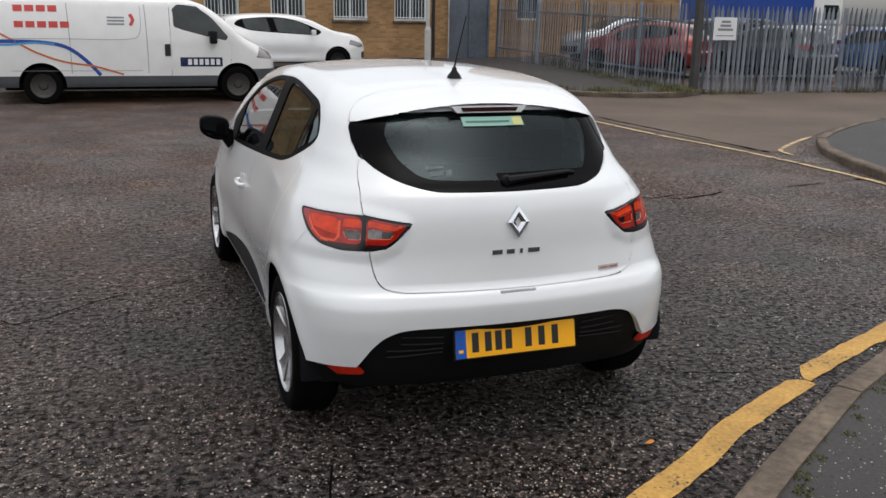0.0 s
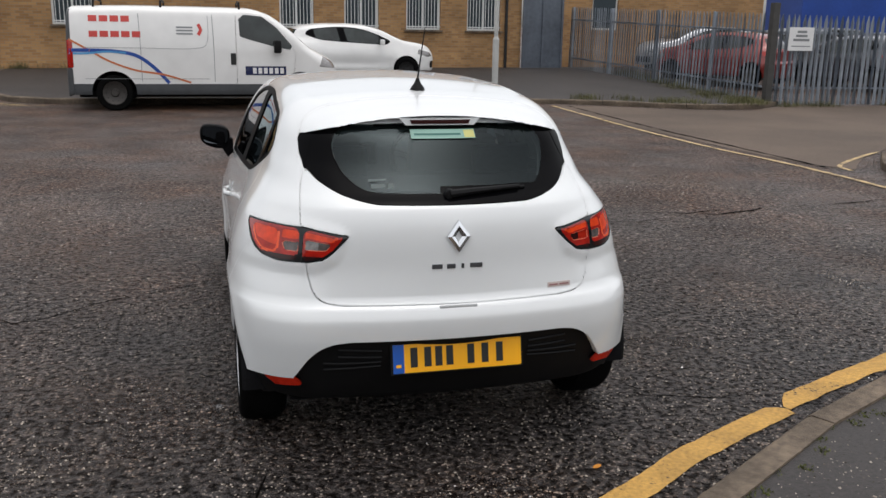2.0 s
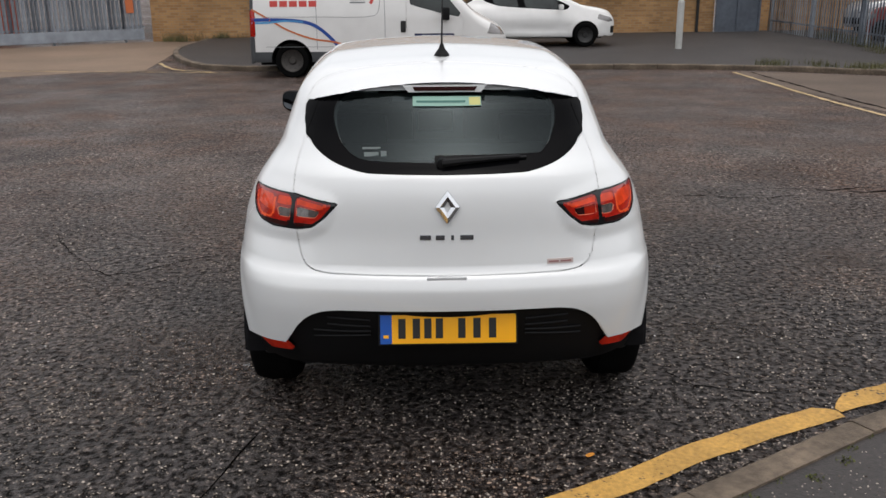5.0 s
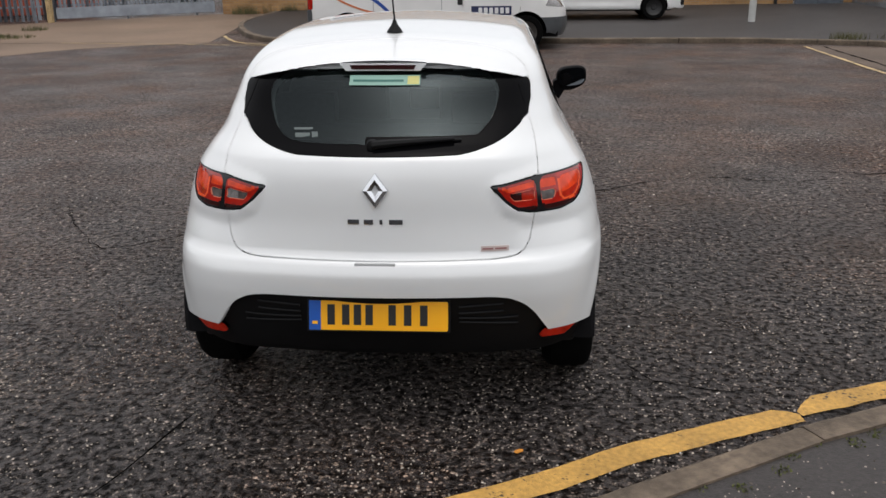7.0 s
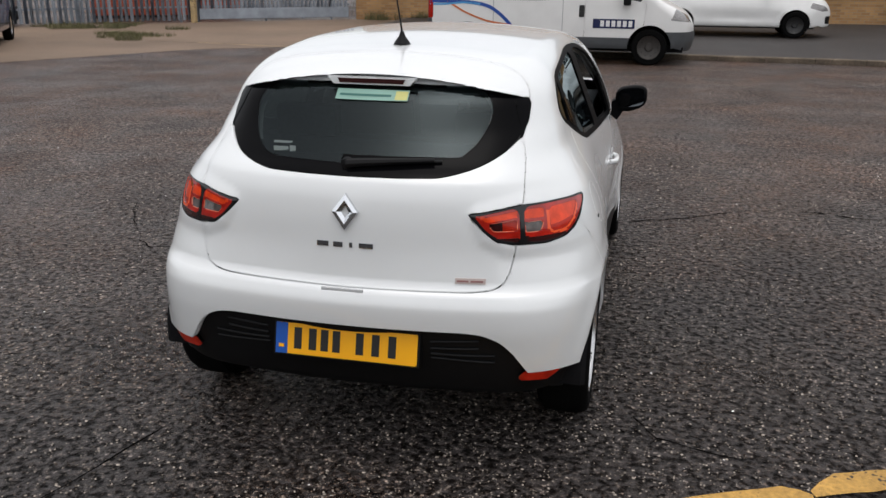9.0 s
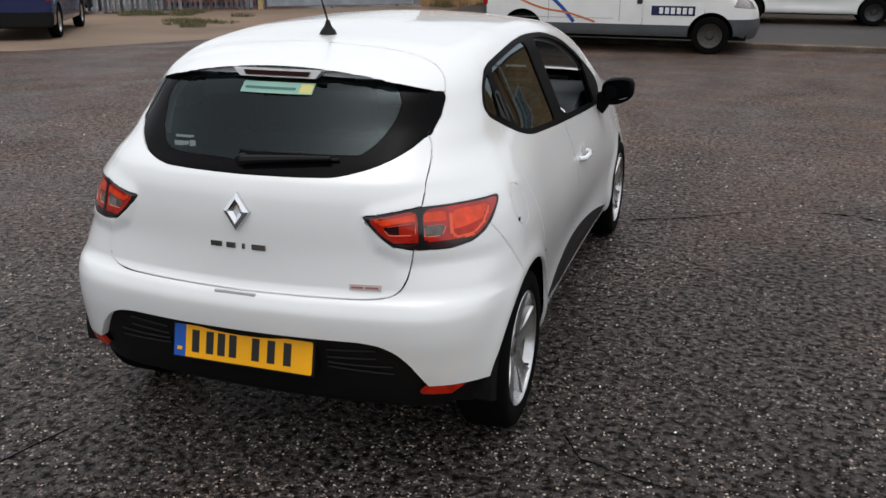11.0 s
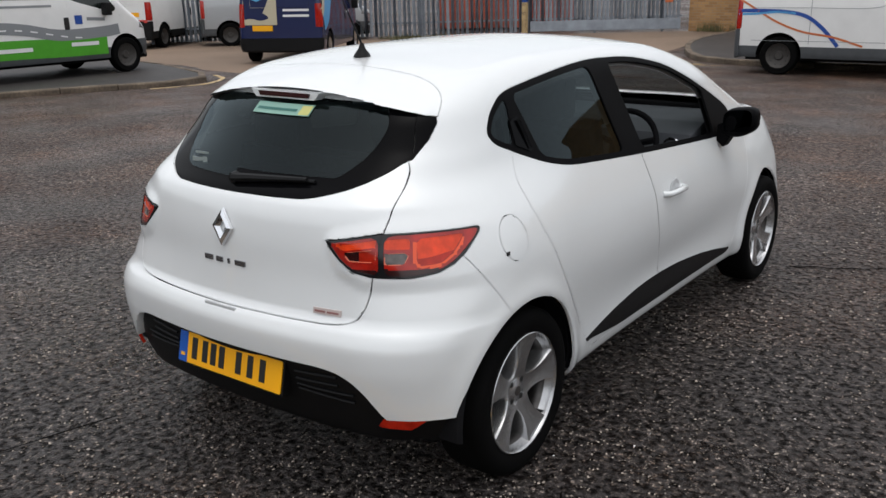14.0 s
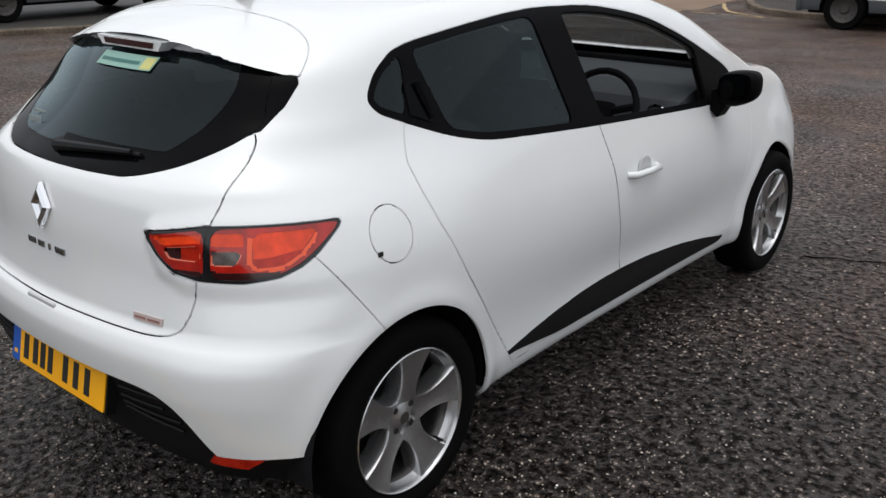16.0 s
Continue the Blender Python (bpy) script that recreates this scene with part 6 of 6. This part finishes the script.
PALE_TALL, PALE_SLIM = pale_mesh(2.02, .092), pale_mesh(2.02, .070)


def palisade(x0, y0, x1, y1, base, label, gap=.145, posts=2.75, name="palisade_fence", category="fence", pale=PALE_TALL):
    ln, turn = math.hypot(x1 - x0, y1 - y0), math.degrees(math.atan2(y1 - y0, x1 - x0))
    slope = math.degrees(math.atan2(ground_height(x1, y1) - ground_height(x0, y0), ln))
    ob = thing(name, pose(x0, y0, ground_height(x0, y0) + base, 0, -slope, turn), label, category, "steel fences")
    n = int(ln / gap)
    rng = random.Random(int(ln * 100))
    for k in range(n):
        p = new("pale", pale)
        p.parent = ob
        p.matrix_basis = pose((k + .5) * gap, -.03, .03 + rng.uniform(-.01, .01), 0, rng.uniform(-.5, .5), 180)
    for z in (.38, 1.62):
        part("rail", prism([(0, z), (ln, z), (ln, z + .05), (0, z + .05)], "y", .0, .006), GALV, ob)
        part("rail", prism([(0, z), (ln, z), (ln, z + .006), (0, z + .006)], "y", .006, .05), GALV, ob)
    for k in range(int(ln / posts) + 1):
        part("fence_post", block(min(k * posts, ln), .09, 1.0, .06, .09, 2.1, .008), GALV, ob)
    return ob


palisade(11.05, 25.9, 11.55, 15.40, .02, "tall grey palisade fence round a car yard", pale=PALE_SLIM)
gate = palisade(11.75, 15.25, 15.6, 15.0, .0, "tall grey palisade gate with a white sign", .135, 3.9, "palisade_gate", "gate")
palisade(15.75, 14.95, 30.0, 14.3, .0, "tall grey palisade fence round a car yard")
tagged(part("gate_post", block(11.62, 15.27, 1.10, .16, .16, 2.4, .012), DARKSTEEL), "thick dark steel gate post by the fence corner", "post")
sign = thing("sign_board", pose(11.93, 15.10, 1.25, 0, 0, -3), "white sign board with dark lettering bars on the gate", "sign")
part("board", block(.31, 0, .26, .62, .012, .52, .004), WHITE_INK, sign)
for z, a, b in ((.42, .20, .44), (.33, .17, .46), (.24, .11, .52), (.10, .08, .55)):
    part("lettering_bar", block((a + b) / 2, -.008, z, b - a, .004, .055 if z > .2 else .022), GREY_INK, sign)

# gates and fence on the far side of the access road
lgate = palisade(-12.1, 22.1, -8.15, 24.25, .04, "grey palisade gate with sheet steel foot", .12, 1.97, "palisade_gate", "gate")
part("foot_sheet", block(2.25, -.07, .20, 4.4, .01, .30), GALV, lgate)
disc = part("number_disc", lathe([(0, .012), (.24, .012), (.25, 0), (0, 0)], pose(3.55, -.09, 1.55, 0, 0, -90), 28), WHITE_INK, lgate, "round white number disc")
part("number_bar", block(3.55, -.108, 1.55, .09, .006, .24), INK, lgate)
part("warning_sign", block(4.1, -.09, 1.0, .22, .008, .40, .02), ORANGE_INK, lgate, "small orange sign")
palisade(-21.5, 15.5, -12.2, 22.0, .04, "tall grey palisade fence behind the vans")
blue_post = thing("gate_post", pose(-12.15, 21.95, 0.1), "yellow and blue steel post at the gates", "post")
part("lower_post", block(0, 0, .5, .14, .14, 1.0, .01), PALEYELLOW, blue_post)
part("upper_post", block(0, 0, 1.5, .14, .14, 1.0, .01), BLUE_INK, blue_post)
container = thing("skip_container", pose(-14.5, 24.5, .2, 0, 0, 35), "orange-red steel container behind the fence", "container")
RUSTRED = material("orange_red_steel", (.42, .09, .045), .6, vary=.15, stain=.2)
part("body", block(0, 0, 1.2, 4.5, 2.2, 2.3, .04), RUSTRED, container)
for k in range(12):
    part("rib", block(-2.1 + .38 * k, -1.12, 1.2, .08, .05, 2.1, .01), RUSTRED, container)

# lamp post
post = thing("lamp_post", pose(6.5, 19.9, ground_height(6.5, 19.9) + .10), "pale grey tubular lamp post on the forecourt", "lamp post")
POST = material("pale_grey_post", (.48, .48, .46), .5, vary=.06, stain=.08)
part("base", tube([(0, 0, 0), (0, 0, 1.15)], .085, steps=20), POST, post, smooth=True)
part("collar", tube([(0, 0, 1.15), (0, 0, 1.22)], .085, steps=20, taper=.055), POST, post, smooth=True)
part("shaft", tube([(0, 0, 1.22), (0, 0, 5.6)], .052, steps=16), POST, post, smooth=True)
part("arm", tube([(0, 0, 5.6), (0, -.4, 5.8), (0, -.9, 5.85)], .04, steps=10), POST, post, smooth=True)
part("lantern", block(0, -1.15, 5.86, .22, .55, .12, .04), GREYTRIM, post)

# plain walls added to close the place behind the camera and at the sides
for nm, m, w, h in (("wall_east", pose(34, 0, 0, 0, 0, 90), 60, 5.0), ("wall_south", pose(0, -30, 0), 80, 5.0), ("wall_west", pose(-42, 0, 0, 0, 0, 90), 60, 5.0)):
    wl_ob = part(nm, block(0, 0, h / 2, w, .3, h), WALLGREY)
    wl_ob.matrix_world = m
    tagged(wl_ob, "plain dark grey wall added to close the place", "wall", kind="structure")


# ---- grass and weeds ----
def tufts(name, places, label, height=.16, per=26, spread=.22, mat=GRASS):
    rng = random.Random(len(places) * 7 + 1)
    verts, faces = [], []
    for x, y, z in places:
        for _ in range(per):
            r, a = spread * math.sqrt(rng.random()), rng.uniform(0, 6.283)
            bx, by = x + r * math.cos(a), y + r * math.sin(a)
            h, lean, way, w = height * rng.uniform(.4, 1.1), rng.uniform(.1, .7), rng.uniform(0, 6.283), rng.uniform(.004, .009)
            px, py = -math.sin(way) * w, math.cos(way) * w
            i = len(verts)
            for t in (0, .55, 1):
                cx, cy = bx + math.cos(way) * lean * h * t * t, by + math.sin(way) * lean * h * t * t
                verts += [(cx - px * (1 - t * .95), cy - py * (1 - t * .95), z + h * t), (cx + px * (1 - t * .95), cy + py * (1 - t * .95), z + h * t)]
            faces += [(i, i + 1, i + 3, i + 2), (i + 2, i + 3, i + 5, i + 4)]
    me = bpy.data.meshes.new(name)
    me.from_pydata(verts, [], faces)
    return tagged(link_mesh(name, me, mat), label, "grass", kind="stuff")


rng = random.Random(21)
rows = []
for k in range(46):
    t = rng.random()
    x, y = 11.35 + .9 * t, 15.4 + 8 * t
    rows.append((x - rng.uniform(.0, .9) * (1 - .3 * t), y, ground_height(x, y) + .1))
for k in range(20):
    x = rng.uniform(7.2, 11.5)
    y = max(15.75 - (x - 7.2) * .62, 14.35) + rng.uniform(.1, .9)
    rows.append((x, y, ground_height(x, y) + .1))
for k in range(16):
    rows.append((rng.uniform(11.7, 20), 15.0 + rng.uniform(-.15, .1), .0))
tufts("grass", rows, "straggling brownish grass along the fence foot", .15, 80, .30)
rows = [(-7.2 + rng.uniform(-.3, .3), 24.1, .23) for _ in range(6)] + [(-5.9 + rng.uniform(-.2, .2), 24.2, .23) for _ in range(5)] + [(rng.uniform(-7.6, -4.5), 24.35, .23) for _ in range(12)]
tufts("weeds", rows, "green weeds at the wall foot", .3, 30, .2)
bank = [(-11.9 + rng.gauss(0, .6), 18.1 + rng.gauss(0, .45), .015) for _ in range(14)] + [(-14.2 + rng.gauss(0, .9), 20.3 + rng.gauss(0, .6), .09) for _ in range(18)]
tufts("weeds", bank, "low green grass bank beside the fence", .13, 170, .34)
moss = []
for x, y in offset_line(near_fine, -.142):
    if -1 < x < 4:
        for _ in range(2):
            moss.append((x + rng.uniform(-.12, .12), y + rng.uniform(-.012, .012), .086))
tufts("moss", moss, "low moss in the joint behind the kerb", .012, 34, .035, MOSS)
